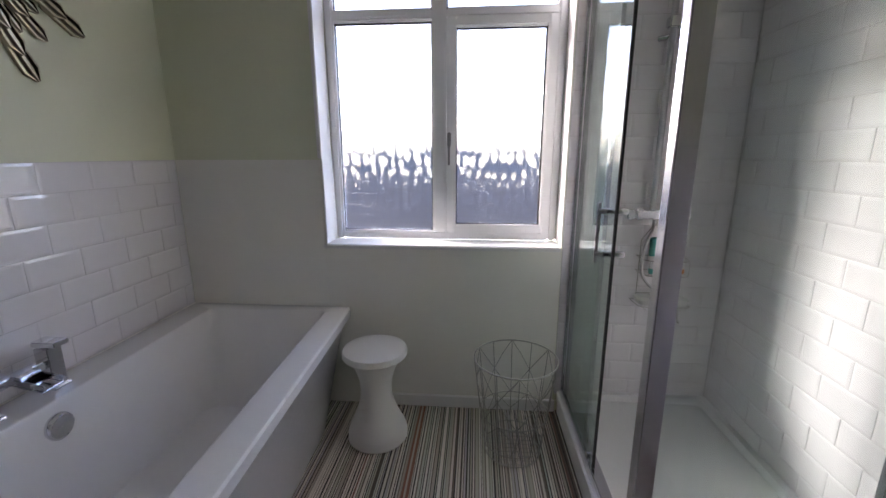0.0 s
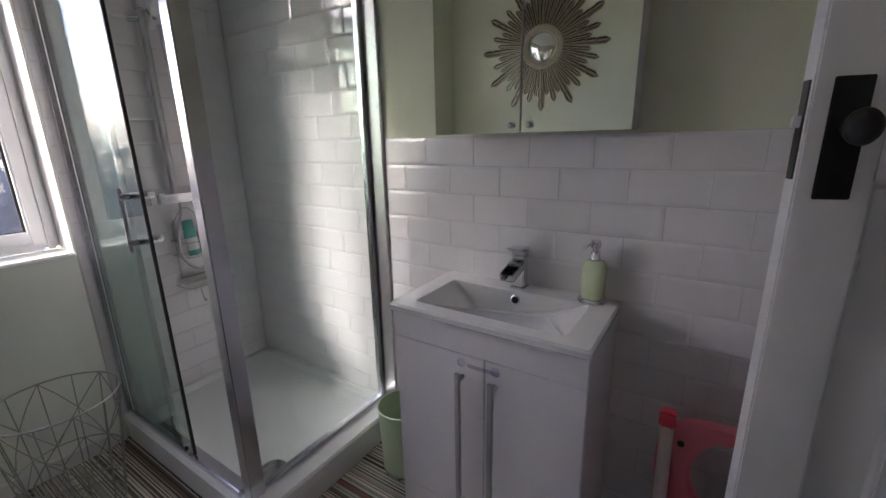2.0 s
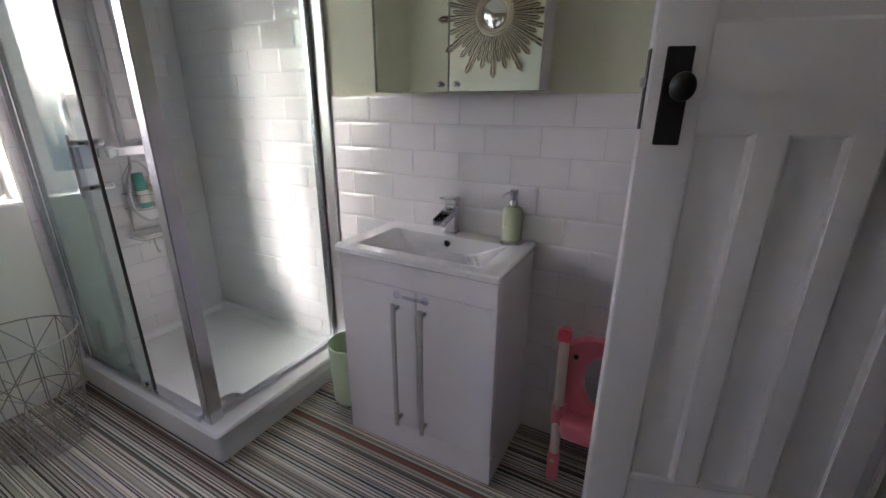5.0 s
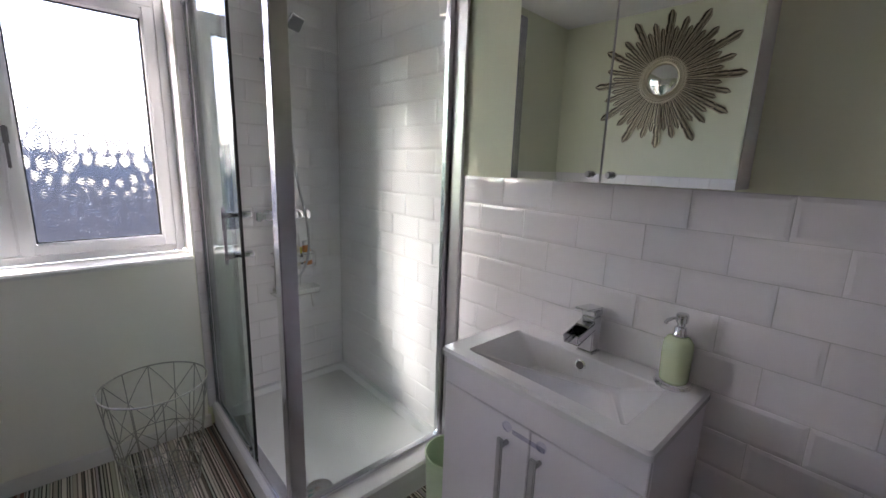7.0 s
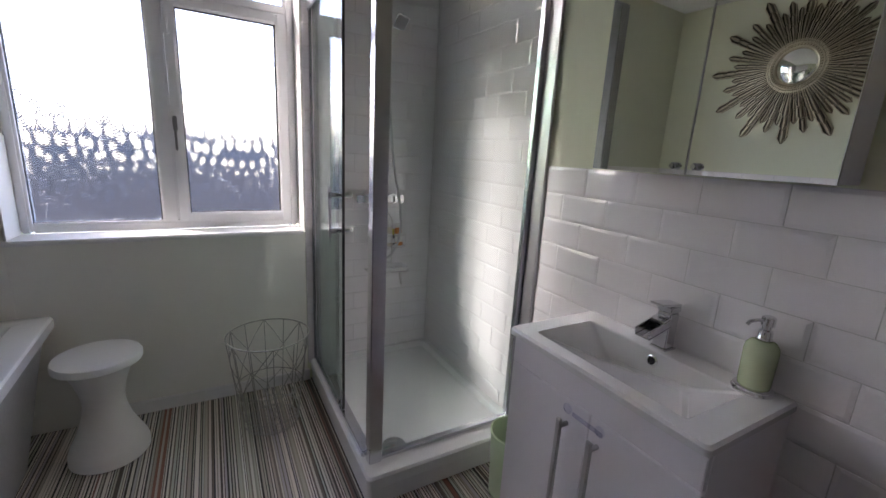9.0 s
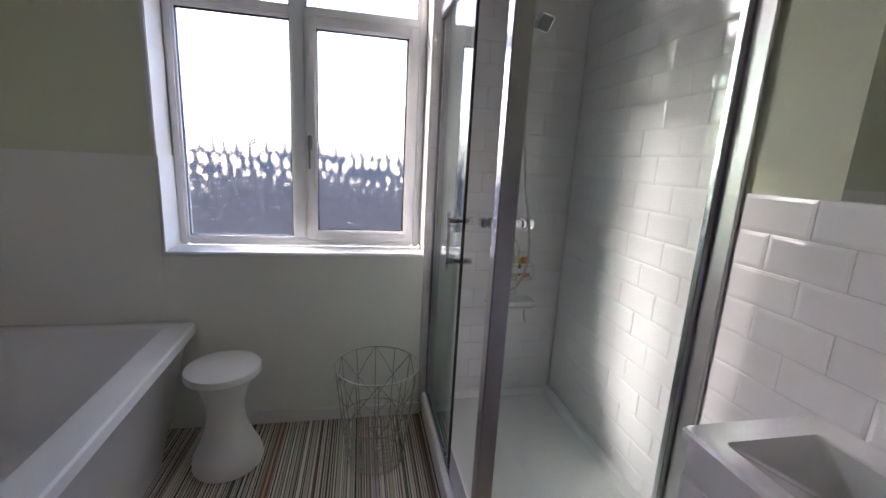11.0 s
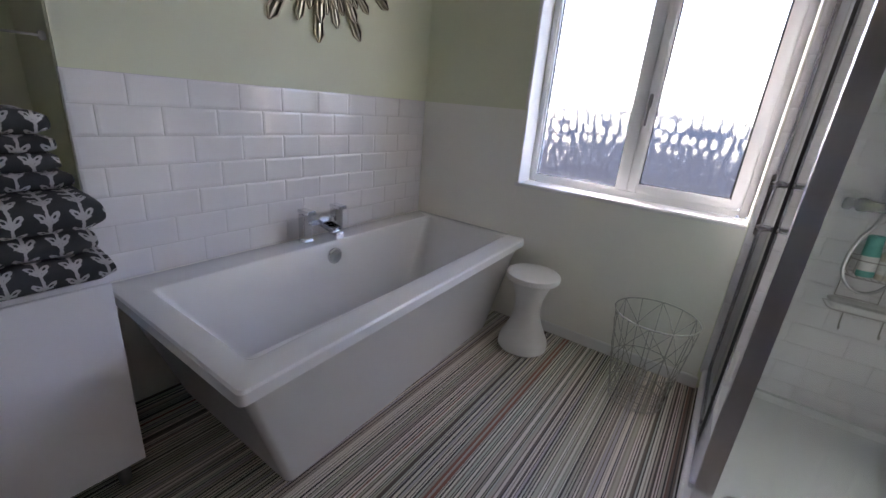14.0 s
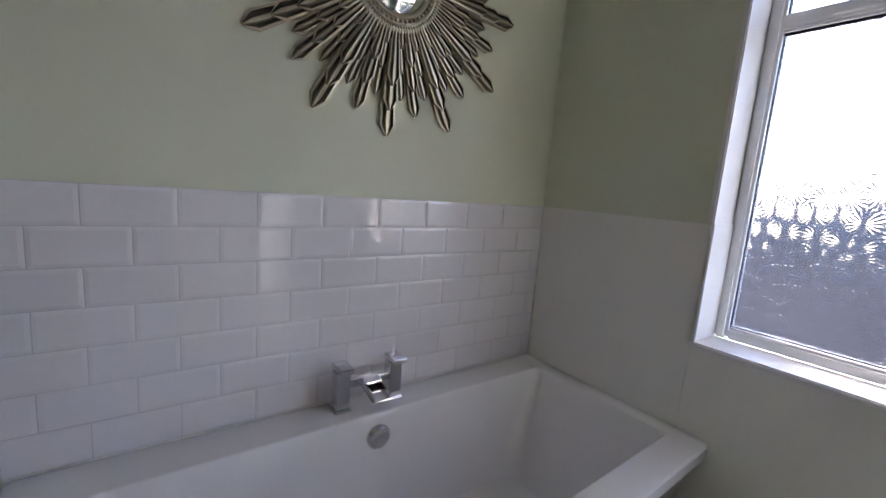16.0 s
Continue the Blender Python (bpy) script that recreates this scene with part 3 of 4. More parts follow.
basin = thing("washbasin", (1.7, 0.735, 0.772), "white ceramic inset washbasin top", "washbasin")
BX0, BX1, BY0, BY1 = 1.512, 1.889, 0.424, 1.046
R = [rrect(BX0 + 0.008, BX1, BY0 + 0.006, BY1 - 0.006, 0.773, 0.012), rrect(BX0, BX1, BY0, BY1, 0.779, 0.014), rrect(BX0, BX1, BY0, BY1, 0.794, 0.014), rrect(BX0 + 0.006, BX1 - 0.001, BY0 + 0.006, BY1 - 0.006, 0.801, 0.012),
     rrect(1.562, 1.806, 0.500, 0.978, 0.801, 0.012), rrect(1.566, 1.802, 0.505, 0.973, 0.797, 0.014)]
# the bowl's floor is deepest by its steep end and rises gently to the other
SLOPE = lambda p: (p[0], p[1], 0.712 + 0.17 * max(0.0, 0.86 - p[1]) + 0.25 * max(0.0, 1.76 - p[0]))
R += [[SLOPE(p) for p in rrect(1.735, 1.793, 0.600, 0.888, 0, 0.02)], [SLOPE(p) for p in rrect(1.748, 1.783, 0.62, 0.870, 0, 0.015)]]
part("basin", ring_loft(R, False), M_BASIN, basin, smooth=0.35)
b = lathe([(0.016, 0), (0.017, 0.004), (0.012, 0.006), (0.010, 0.001), (0.0, 0.001)], (1.797, 0.738, 0.772), 24, axis="Z", cap1=False)
turned(b, Matrix.Translation((1.797, 0.738, 0.772)) @ Matrix.Rotation(radians(-80), 4, "Y") @ Matrix.Translation((-1.797, -0.738, -0.772)))
ring_ob = part("overflow_ring", b, M_CHROME, basin, "chrome overflow ring")
# no real opening: a black disc takes the place of the hole's shade
b = lathe([(0.0105, 0.0), (0.0105, 0.0045), (0.004, 0.0046)], (1.797, 0.738, 0.772), 20)
turned(b, Matrix.Translation((1.797, 0.738, 0.772)) @ Matrix.Rotation(radians(-80), 4, "Y") @ Matrix.Translation((-1.797, -0.738, -0.772)))
part("overflow_hole_disc", b, M_BLACK, ring_ob, "black disc for the shade in the hole")

btap = thing("basin_tap", (1.85, 0.745, 0.801), "square chrome waterfall basin mixer tap", "tap")
TXC, TYC = 1.845, 0.745
part("base", box(TXC - 0.026, TXC + 0.026, TYC - 0.026, TYC + 0.026, 0.800, 0.808, 0.002), M_CHROME, btap)
part("pillar", box(TXC - 0.021, TXC + 0.021, TYC - 0.021, TYC + 0.021, 0.806, 0.915, 0.003), M_CHROME, btap)
b = bmesh.new()
box(-0.10, 0.0, -0.024, 0.024, -0.006, 0, 0.002, bm=b)
box(-0.10, 0.0, -0.024, -0.019, 0, 0.022, 0.002, bm=b)
box(-0.10, 0.0, 0.019, 0.024, 0, 0.022, 0.002, bm=b)
box(-0.035, 0.0, -0.022, 0.022, 0.018, 0.026, 0.002, bm=b)
turned(b, Matrix.Translation((TXC - 0.012, TYC, 0.880)) @ Matrix.Rotation(radians(-14), 4, "Y"))
part("spout", b, M_CHROME, btap, "open waterfall spout")
part("cap", box(TXC - 0.023, TXC + 0.023, TYC - 0.023, TYC + 0.023, 0.917, 0.935, 0.003), M_CHROME, btap)
b = box(-0.065, 0.025, -0.022, 0.022, 0, 0.007, 0.002)
turned(b, Matrix.Translation((TXC, TYC, 0.936)) @ Matrix.Rotation(radians(6), 4, "Y"))
part("lever", b, M_CHROME, btap)

# ---- mirror cabinet ----
CYAW = Matrix.Translation((1.765, 0.72, 0)) @ Matrix.Rotation(radians(1.25), 4, "Z") @ Matrix.Translation((-1.765, -0.72, 0))
cab = thing("mirror_cabinet", (1.82, 0.72, 1.305), "two-door mirrored bathroom wall cabinet", "mirror cabinet")
CX, CY0, CY1, CZ0, CZ1 = 1.762, 0.424, 1.015, 1.305, 2.02
part("carcass", box(CX + 0.024, 1.889, CY0 + 0.002, CY1 - 0.002, CZ0 + 0.002, CZ1, 0.002), M_GLOSSUNIT, cab)
CM = 0.7225
for y0, y1, k in ((CY0, CM - 0.0015, -1), (CM + 0.0015, CY1, 1)):
    d = part("door", turned(box(CX + 0.005, CX + 0.016, y0, y1, CZ0, CZ1, 0.001), CYAW), M_GLOSSUNIT, cab)
    part("mirror", turned(box(CX, CX + 0.005, y0, y1, CZ0, CZ1, 0.0015, 1), CYAW), M_MIRROR, d, "bevelled mirror glass")
    part("knob", lathe([(0.006, 0), (0.006, 0.006), (0.009, 0.008), (0.009, 0.018), (0.007, 0.02)], (CX - 0.02, CM + k * 0.028, CZ0 + 0.022), 16, axis="X"), M_CHROME, d)

# ---- sunburst mirror on the bath wall ----
burst = thing("sunburst_mirror", (XL, 1.475, 2.03), "champagne silver sunburst wall mirror with layered rays", "mirror")
rng = random.Random(4)
BURST = Matrix.Translation((XL, 1.475, 2.03)) @ Matrix(((0, 0, 1, 0), (1, 0, 0, 0), (0, 1, 0, 0), (0, 0, 0, 1)))


def ray_piece(r0, r1, w0, w1, h, bm):
    """A ridged strip lying out along +x that ends in a blunt point."""
    rings = []
    tip = w1 * 0.62
    for r, w, k in ((r0, w0, 1), (r1 - tip, w1, 1), (r1, w1 * 0.16, 0.8)):
        e = w / 2
        half = [(-1.0, 0.0), (-1.0, 0.012), (-0.74, 0.013), (-0.62, 0.003), (-0.34, 0.003), (-0.20, 0.014)]
        rings.append([(r, e * q, h + k * z) for q, z in half] + [(r, -e * q, h + k * z) for q, z in half[::-1]])
    t = ring_loft(rings)
    for k, f in enumerate(t.faces):
        f.material_index = int(k < 24 and k % 12 in (2, 3, 7, 8))     # shade painted into the grooves
    return join(bm, t)


LENGTHS = (0.515, 0.385, 0.445, 0.380)
for i in range(48):
    T = LENGTHS[i % 4] + rng.uniform(-0.008, 0.008)
    T *= 1 + 0.06 * abs(math.sin(2 * math.pi * i / 48))
    w = (0.060, 0.038, 0.046, 0.038)[i % 4]
    b = ray_piece(T - 0.16, T, w * 0.82, w, 0.003, None)
    ray_piece(max(0.16, T - 0.26), T - 0.085, w * 0.66, w * 0.94, 0.017, b)
    ray_piece(0.15, T - 0.165, 0.020, w * 0.84, 0.031, b)
    turned(b, BURST @ Matrix.Rotation(radians(-90 + 360 * i / 48), 4, "Z") @ Matrix.Rotation(radians(rng.uniform(-0.8, 0.8)), 4, "X"))
    part("ray", b, M_BURST, burst, smooth=0.35).data.materials.append(M_GROOVE_SHADE)
b = lathe([(0.120, 0.004), (0.176, 0.004), (0.178, 0.034), (0.172, 0.042), (0.164, 0.043), (0.158, 0.039), (0.152, 0.046), (0.146, 0.046), (0.140, 0.038), (0.132, 0.036), (0.126, 0.042), (0.119, 0.040), (0.116, 0.022)], n=72)
rim = part("ring", turned(b, BURST), M_BURST, burst)
for i in range(48):
    a = 2 * math.pi * i / 48
    b = bmesh.new()
    bmesh.ops.create_uvsphere(b, u_segments=8, v_segments=6, radius=0.0072, matrix=BURST @ Matrix.Translation((0.138 * math.cos(a), 0.138 * math.sin(a), 0.041)))
    part("bead", b, M_BURST, rim)
prof = [(0.121 * math.sin(radians(q)), 0.022 + 0.16 * (math.cos(radians(q * 0.42)) - math.cos(radians(90 * 0.42)))) for q in range(90, -1, -6)]
part("convex_mirror", turned(lathe(prof[:-1] + [(0.0008, prof[-1][1])], n=64), BURST), M_MIRROR, burst, "small convex mirror")

# ---- stool ----
b = lathe([(0.10, 0.0), (0.136, 0.0), (0.141, 0.006), (0.140, 0.035), (0.131, 0.062), (0.112, 0.10), (0.090, 0.15), (0.075, 0.205), (0.071, 0.245), (0.076, 0.29), (0.090, 0.34), (0.108, 0.385), (0.116, 0.405), (0.10, 0.405)], n=48)
stool = thing("stool", (0.258, 2.085, 0), "white plastic hourglass stool beside the bath", "stool")
part("pedestal", turned(b, Matrix.Translation((0.258, 2.085, 0)) @ Matrix.Diagonal((1, 1, 1.035, 1))), M_STOOL, stool)
b = lathe([(0.11, 0.406), (0.143, 0.408), (0.148, 0.413), (0.149, 0.432), (0.145, 0.441), (0.13, 0.446), (0.06, 0.444), (0.001, 0.4435)], (0.258, 2.085, 0), 48)
part("seat", turned(b, Matrix.Translation((0, 0, 0.0142))), M_STOOL, stool)

# ---- wire basket ----
BC = (0.895, 2.03)
basket = thing("wire_basket", (*BC, 0), "empty round silver wire laundry basket", "basket")
BR = lambda z: 0.122 + (0.180 - 0.122) * min(1, z / 0.455) ** 0.9
pt = lambda k, z, n=12: (BC[0] + BR(z) * math.cos(2 * math.pi * k / n), BC[1] + BR(z) * math.sin(2 * math.pi * k / n), z + 0.004)
for z, r in ((0.455, 0.0032), (0.20, 0.0023), (0.055, 0.0022), (0.004, 0.0026)):
    part("hoop", tube([pt(k, z, 48) for k in range(48)], r, 8, True), M_STEEL, basket)
for k in range(12):
    part("upright", tube([pt(k, z) for z in (0.455, 0.2, 0.055, 0.004)], 0.0020, 6), M_STEEL, basket)
for k in range(0, 12, 2):
    for d in (-1, 1):
        part("brace", tube([pt(k + d, 0.455), pt(k + d * 0.5, 0.39), pt(k, 0.325), pt(k - d * 0.5, 0.26), pt(k - d, 0.2)], 0.0018, 6), M_STEEL, basket)
        part("brace", tube([pt(k + 1 + d, 0.2), pt(k + 1, 0.12), pt(k + 1 - d * 0.3, 0.055)], 0.0016, 6), M_STEEL, basket)
for i in range(-4, 5):
    c = i * 0.027
    h = math.sqrt(max(0, 0.121 ** 2 - c * c))
    part("base_wire", rod((BC[0] + c, BC[1] - h, 0.006), (BC[0] + c, BC[1] + h, 0.006), 0.0016, 6), M_STEEL, basket)
    part("base_wire", rod((BC[0] - h, BC[1] + c, 0.009), (BC[0] + h, BC[1] + c, 0.009), 0.0016, 6), M_STEEL, basket)

# ---- bin ----
bin_ob = thing("waste_bin", (1.685, 1.155, 0), "small mint green round waste bin with chrome foot", "waste bin")
part("bucket", lathe([(0.080, 0.012), (0.086, 0.02), (0.096, 0.278), (0.099, 0.283), (0.099, 0.289), (0.093, 0.289), (0.083, 0.03), (0.001, 0.026)], (1.685, 1.155, 0), 40), M_BIN, bin_ob)
part("foot", lathe([(0.080, 0.0), (0.085, 0.004), (0.087, 0.014), (0.078, 0.014)], (1.685, 1.155, 0), 40), M_CHROME, bin_ob, "chrome foot ring")

# ---- soap dispenser ----
SO = (1.836, 0.503, 0.8015)
soap = thing("soap_dispenser", SO, "pale green ceramic soap dispenser with chrome pump on the basin", "soap dispenser")
part("bottle", lathe([(0.032, 0.014), (0.0345, 0.02), (0.036, 0.103), (0.034, 0.118), (0.027, 0.128), (0.016, 0.132)], SO, 36), M_SOAP, soap)
part("base_ring", lathe([(0.044, 0), (0.045, 0.004), (0.041, 0.008), (0.042, 0.012), (0.037, 0.016), (0.03, 0.016)], SO, 36), M_CHROME, soap, "chrome foot ring")
b = lathe([(0.017, 0.131), (0.018, 0.136), (0.015, 0.140), (0.014, 0.157), (0.010, 0.160), (0.010, 0.169), (0.014, 0.170), (0.015, 0.189), (0.012, 0.192)], SO, 24)
tube([(SO[0], SO[1], SO[2] + 0.181), (SO[0] - 0.025, SO[1] + 0.012, SO[2] + 0.183), (SO[0] - 0.042, SO[1] + 0.02, SO[2] + 0.179), (SO[0] - 0.047, SO[1] + 0.022, SO[2] + 0.171)], 0.0042, 10, bm=b)
part("pump", b, M_CHROME, soap, "chrome pump with bent spout")

# ---- door ----
DE, DU, DN = Vector((1.512, 0.118, 0.012)), Vector((0.302, -0.953, 0)), Vector((-0.953, -0.302, 0))
DOOR = Matrix.Translation(DE) @ Matrix((( DU.x, -DN.x, 0, 0), (DU.y, -DN.y, 0, 0), (0, 0, 1, 0), (0, 0, 0, 1)))
DW, DT, DH = 0.655, 0.038, 1.975
leaf = tagged(thing("door_1", DE, "open white painted panelled door with black iron knob", "door"), kind="structure")


def on_door(name, bm, material, parent, label="", smooth=0.7):
    return part(name, turned(bm, DOOR), material, parent, label, smooth)


PX = ((0.108, 0.224), (0.285, 0.401), (0.462, 0.578))
PZ0, PZ1, UZ0, UZ1 = 0.245, 1.195, 1.40, 1.86
on_door("stile", box(0, PX[0][0], 0, DT, 0, DH, 0.003), M_GLOSSPAINT, leaf)
on_door("stile", box(PX[2][1], DW, 0, DT, 0, DH, 0.003), M_GLOSSPAINT, leaf)
for z0, z1 in ((0, PZ0), (PZ1, UZ0), (UZ1, DH)):
    on_door("rail", box(PX[0][0] - 0.002, PX[2][1] + 0.002, 0.0005, DT - 0.0005, z0 + 0.0005, z1 - 0.0005, 0.003), M_GLOSSPAINT, leaf)
for a, c in ((PX[0][1], PX[1][0]), (PX[1][1], PX[2][0])):
    on_door("muntin", box(a, c, 0.0005, DT - 0.0005, PZ0 - 0.002, PZ1 + 0.002, 0.003), M_GLOSSPAINT, leaf)


def door_panel(x0, x1, z0, z1):
    rings = []
    for g, y in ((-0.004, 0.003), (0.003, 0.004), (0.010, 0.009), (0.012, 0.0095)):
        rings.append([(x0 + g, y, z0 + g), (x1 - g, y, z0 + g), (x1 - g, y, z1 - g), (x0 + g, y, z1 - g)])
    t = ring_loft(rings, False, True)
    ring_loft([[(x, DT - y, z) for x, y, z in r] for r in rings], False, True, bm=t)
    on_door("panel", t, M_GLOSSPAINT, leaf, smooth=0.3)


for x0, x1 in PX:
    door_panel(x0, x1, PZ0, PZ1)
door_panel(PX[0][0], PX[2][1], UZ0, UZ1)
plate = on_door("lock_plate", box(0.026, 0.078, -0.006, 0, 1.168, 1.362, 0.0015), M_BLACK, leaf, "tall black iron lock plate")
b = lathe([(0.014, 0), (0.012, 0.012), (0.012, 0.014), (0.018, 0.020), (0.024, 0.028), (0.025, 0.035), (0.022, 0.042), (0.012, 0.048), (0.001, 0.049)], n=32)
turned(b, Matrix.Translation((0.056, -0.005, 1.284)) @ Matrix.Rotation(radians(90), 4, "X") @ Matrix.Diagonal((1.0, 1.15, 1, 1)))
on_door("knob", b, M_BLACK, plate)
on_door("keyhole_cover", lathe([(0.009, 0), (0.009, 0.003), (0.006, 0.004)], (0.052, -0.006, 1.215), 16, axis="Y"), M_BLACK, plate)
lp = on_door("latch_plate", box(-0.0025, 0.001, 0.009, 0.029, 1.20, 1.36, 0.0008), M_BLACK, leaf, "dark worn latch plate")
on_door("latch_bolt", box(-0.012, 0.001, 0.013, 0.025, 1.285, 1.305, 0.002), M_SATIN, lp)

# ---- child toilet-training step, folded ----
step = thing("toilet_training_seat", (1.70, 0.15, 0), "folded pink plastic toddler toilet step leaning on the wall", "toilet seat")
for y, xo in ((0.247, 0.0), (-0.02, 0.0)):
    P = lambda f: Vector((1.680 + 0.022 * f, y + 0.012 * f, 0.585 * f))
    post = part("leg", rod(P(0.0), P(0.97), 0.0165, 16), M_PALEP, step, "pale pink tubular leg")
    part("leg_foot", rod(P(0.0), P(0.20), 0.0205, 16), M_PINK, post)
    part("leg_joint", rod(P(0.40), P(0.53), 0.0205, 16), M_PINK, post)
    part("leg_cap", turned(box(-0.02, 0.02, -0.02, 0.02, -0.022, 0.022, 0.006), Matrix.Translation(P(0.97))), M_REDP, post, "red end cap")
    for f in (0.16, 0.41, 0.52):
        part("bolt", rod(P(f) + Vector((-0.026, 0, 0)), P(f) + Vector((0.02, 0, 0)), 0.007, 10), M_PALEP, post)
n = 48
outer = [(0.115 + 0.165 * math.copysign(abs(math.cos(a)) ** 0.7, math.cos(a)), 0.405 + 0.150 * math.copysign(abs(math.sin(a)) ** 0.7, math.sin(a))) for a in (2 * math.pi * i / n for i in range(n))]
inner = [(0.105 + 0.085 * math.cos(2 * math.pi * i / n), 0.40 + 0.105 * math.sin(2 * math.pi * i / n)) for i in range(n)]
SH = lambda y, z, d: (1.735 + d + 0.06 * (z - 0.25), y, z)
mid = lambda k: [((o[0] * (1 - k) + i[0] * k), (o[1] * (1 - k) + i[1] * k)) for o, i in zip(outer, inner)]
rings = [[SH(*p, d) for p in q] for q, d in ((outer, 0.012), (outer, 0.0), (mid(0.12), -0.012), (mid(0.88), -0.012), (inner, 0.0), (inner, 0.012), (outer, 0.012))]
b = ring_loft(rings, False, False)
bmesh.ops.remove_doubles(b, verts=b.verts, dist=1e-5)
part("seat_ring", b, M_PINK, step)
b = lathe([(0.009, 0), (0.009, 0.004), (0.006, 0.006)], (0, 0, 0), 16)
turned(b, Matrix.Translation(SH(0.222, 0.478, -0.012)) @ Matrix.Rotation(radians(-90), 4, "Y"))
part("button", b, M_BLACK, step, "small black round button")
b = ring_loft([rrect(1.66, 1.80, 0.005, 0.235, 0.20, 0.03), rrect(1.65, 1.805, 0.0, 0.24, 0.215, 0.035), rrect(1.65, 1.805, 0.0, 0.24, 0.262, 0.035), rrect(1.66, 1.80, 0.01, 0.23, 0.27, 0.03)])
part("tread", b, M_PINK, step)

# ---- towel cabinet ----
TCX, TCY0, TCY1 = -0.318, -0.14, 0.384
tc = thing("storage_cabinet", (-0.55, 0.12, 0), "low plain white cabinet on short legs beside the bath", "cabinet")
part("body", box(-0.76, TCX - 0.018, TCY0, TCY1, 0.105, 0.758, 0.002), M_GLOSSUNIT, tc)
part("door", box(TCX - 0.016, TCX, TCY0, TCY1, 0.107, 0.740, 0.002), M_GLOSSUNIT, tc)
part("top", box(-0.762, TCX, TCY0 - 0.002, TCY1, 0.742, 0.760, 0.003), M_GLOSSUNIT, tc)
for x in (-0.70, TCX - 0.06):
    for y in (TCY0 + 0.05, TCY1 - 0.05):
        part("leg", lathe([(0.014, 0), (0.018, 0.01), (0.02, 0.106)], (x, y, 0), 16), M_SLATE, tc)


def towel_material():
    m = mat("charcoal_vine_towel", (0.05, 0.05, 0.055), 0.95, vary=0.25, scale=60, bump=0.9, bscale=900)
    n, l = m.node_tree.nodes, m.node_tree.links
    uv = n.new("ShaderNodeUVMap")
    sep = n.new("ShaderNodeSeparateXYZ")
    l.new(uv.outputs[0], sep.inputs[0])

    def op(kind, a, b=None, c=None):
        q = n.new("ShaderNodeMath")
        q.operation = kind
        for k, v in enumerate((a, b, c)):
            if v is None:
                continue
            if isinstance(v, (int, float)):
                q.inputs[k].default_value = v
            else:
                l.new(v, q.inputs[k])
        return q.outputs[0]

    nz = n.new("ShaderNodeTexNoise")
    nz.inputs["Scale"].default_value, nz.inputs["Detail"].default_value = 130, 2
    l.new(uv.outputs[0], nz.inputs["Vector"])
    jig = op("MULTIPLY", op("SUBTRACT", nz.outputs["Fac"], 0.5), 0.10)
    u = op("ADD", op("SUBTRACT", op("FRACT", op("DIVIDE", sep.outputs["X"], 0.066)), 0.5), jig)
    w = op("ADD", op("SUBTRACT", op("FRACT", op("DIVIDE", sep.outputs["Y"], 0.050)), 0.5), jig)
    au = op("ABSOLUTE", u)
    stem = op("LESS_THAN", op("ABSOLUTE", op("SUBTRACT", au, 0.0)), 0.055)
    # paired curled leaves: rings set at a slant either side of the stem
    dx = op("SUBTRACT", au, 0.19)
    dz = op("SUBTRACT", w, op("MULTIPLY", au, 0.9))
    rr = op("SQRT", op("ADD", op("MULTIPLY", op("MULTIPLY", dx, dx), 1.0), op("MULTIPLY", op("MULTIPLY", dz, dz), 0.9)))
    leaf_ring = op("LESS_THAN", op("ABSOLUTE", op("SUBTRACT", rr, 0.115)), 0.055)
    arm = op("MULTIPLY", op("LESS_THAN", op("ABSOLUTE", op("SUBTRACT", op("ADD", w, 0.22), op("MULTIPLY", au, 1.0))), 0.07), op("LESS_THAN", au, 0.26))
    mask = op("MINIMUM", op("ADD", op("ADD", stem, leaf_ring), arm), 1.0)
    mx = n.new("ShaderNodeMix")
    mx.data_type = "RGBA"
    l.new(mask, mx.inputs[0])
    base = [k for k in l if k.to_socket.name == "Base Color"][0].from_socket
    l.new(base, mx.inputs[6])
    mx.inputs[7].default_value = (0.55, 0.54, 0.55, 1)
    l.new(mx.outputs[2], n["Principled BSDF"].inputs["Base Color"])
    return m


M_TOWEL = towel_material()


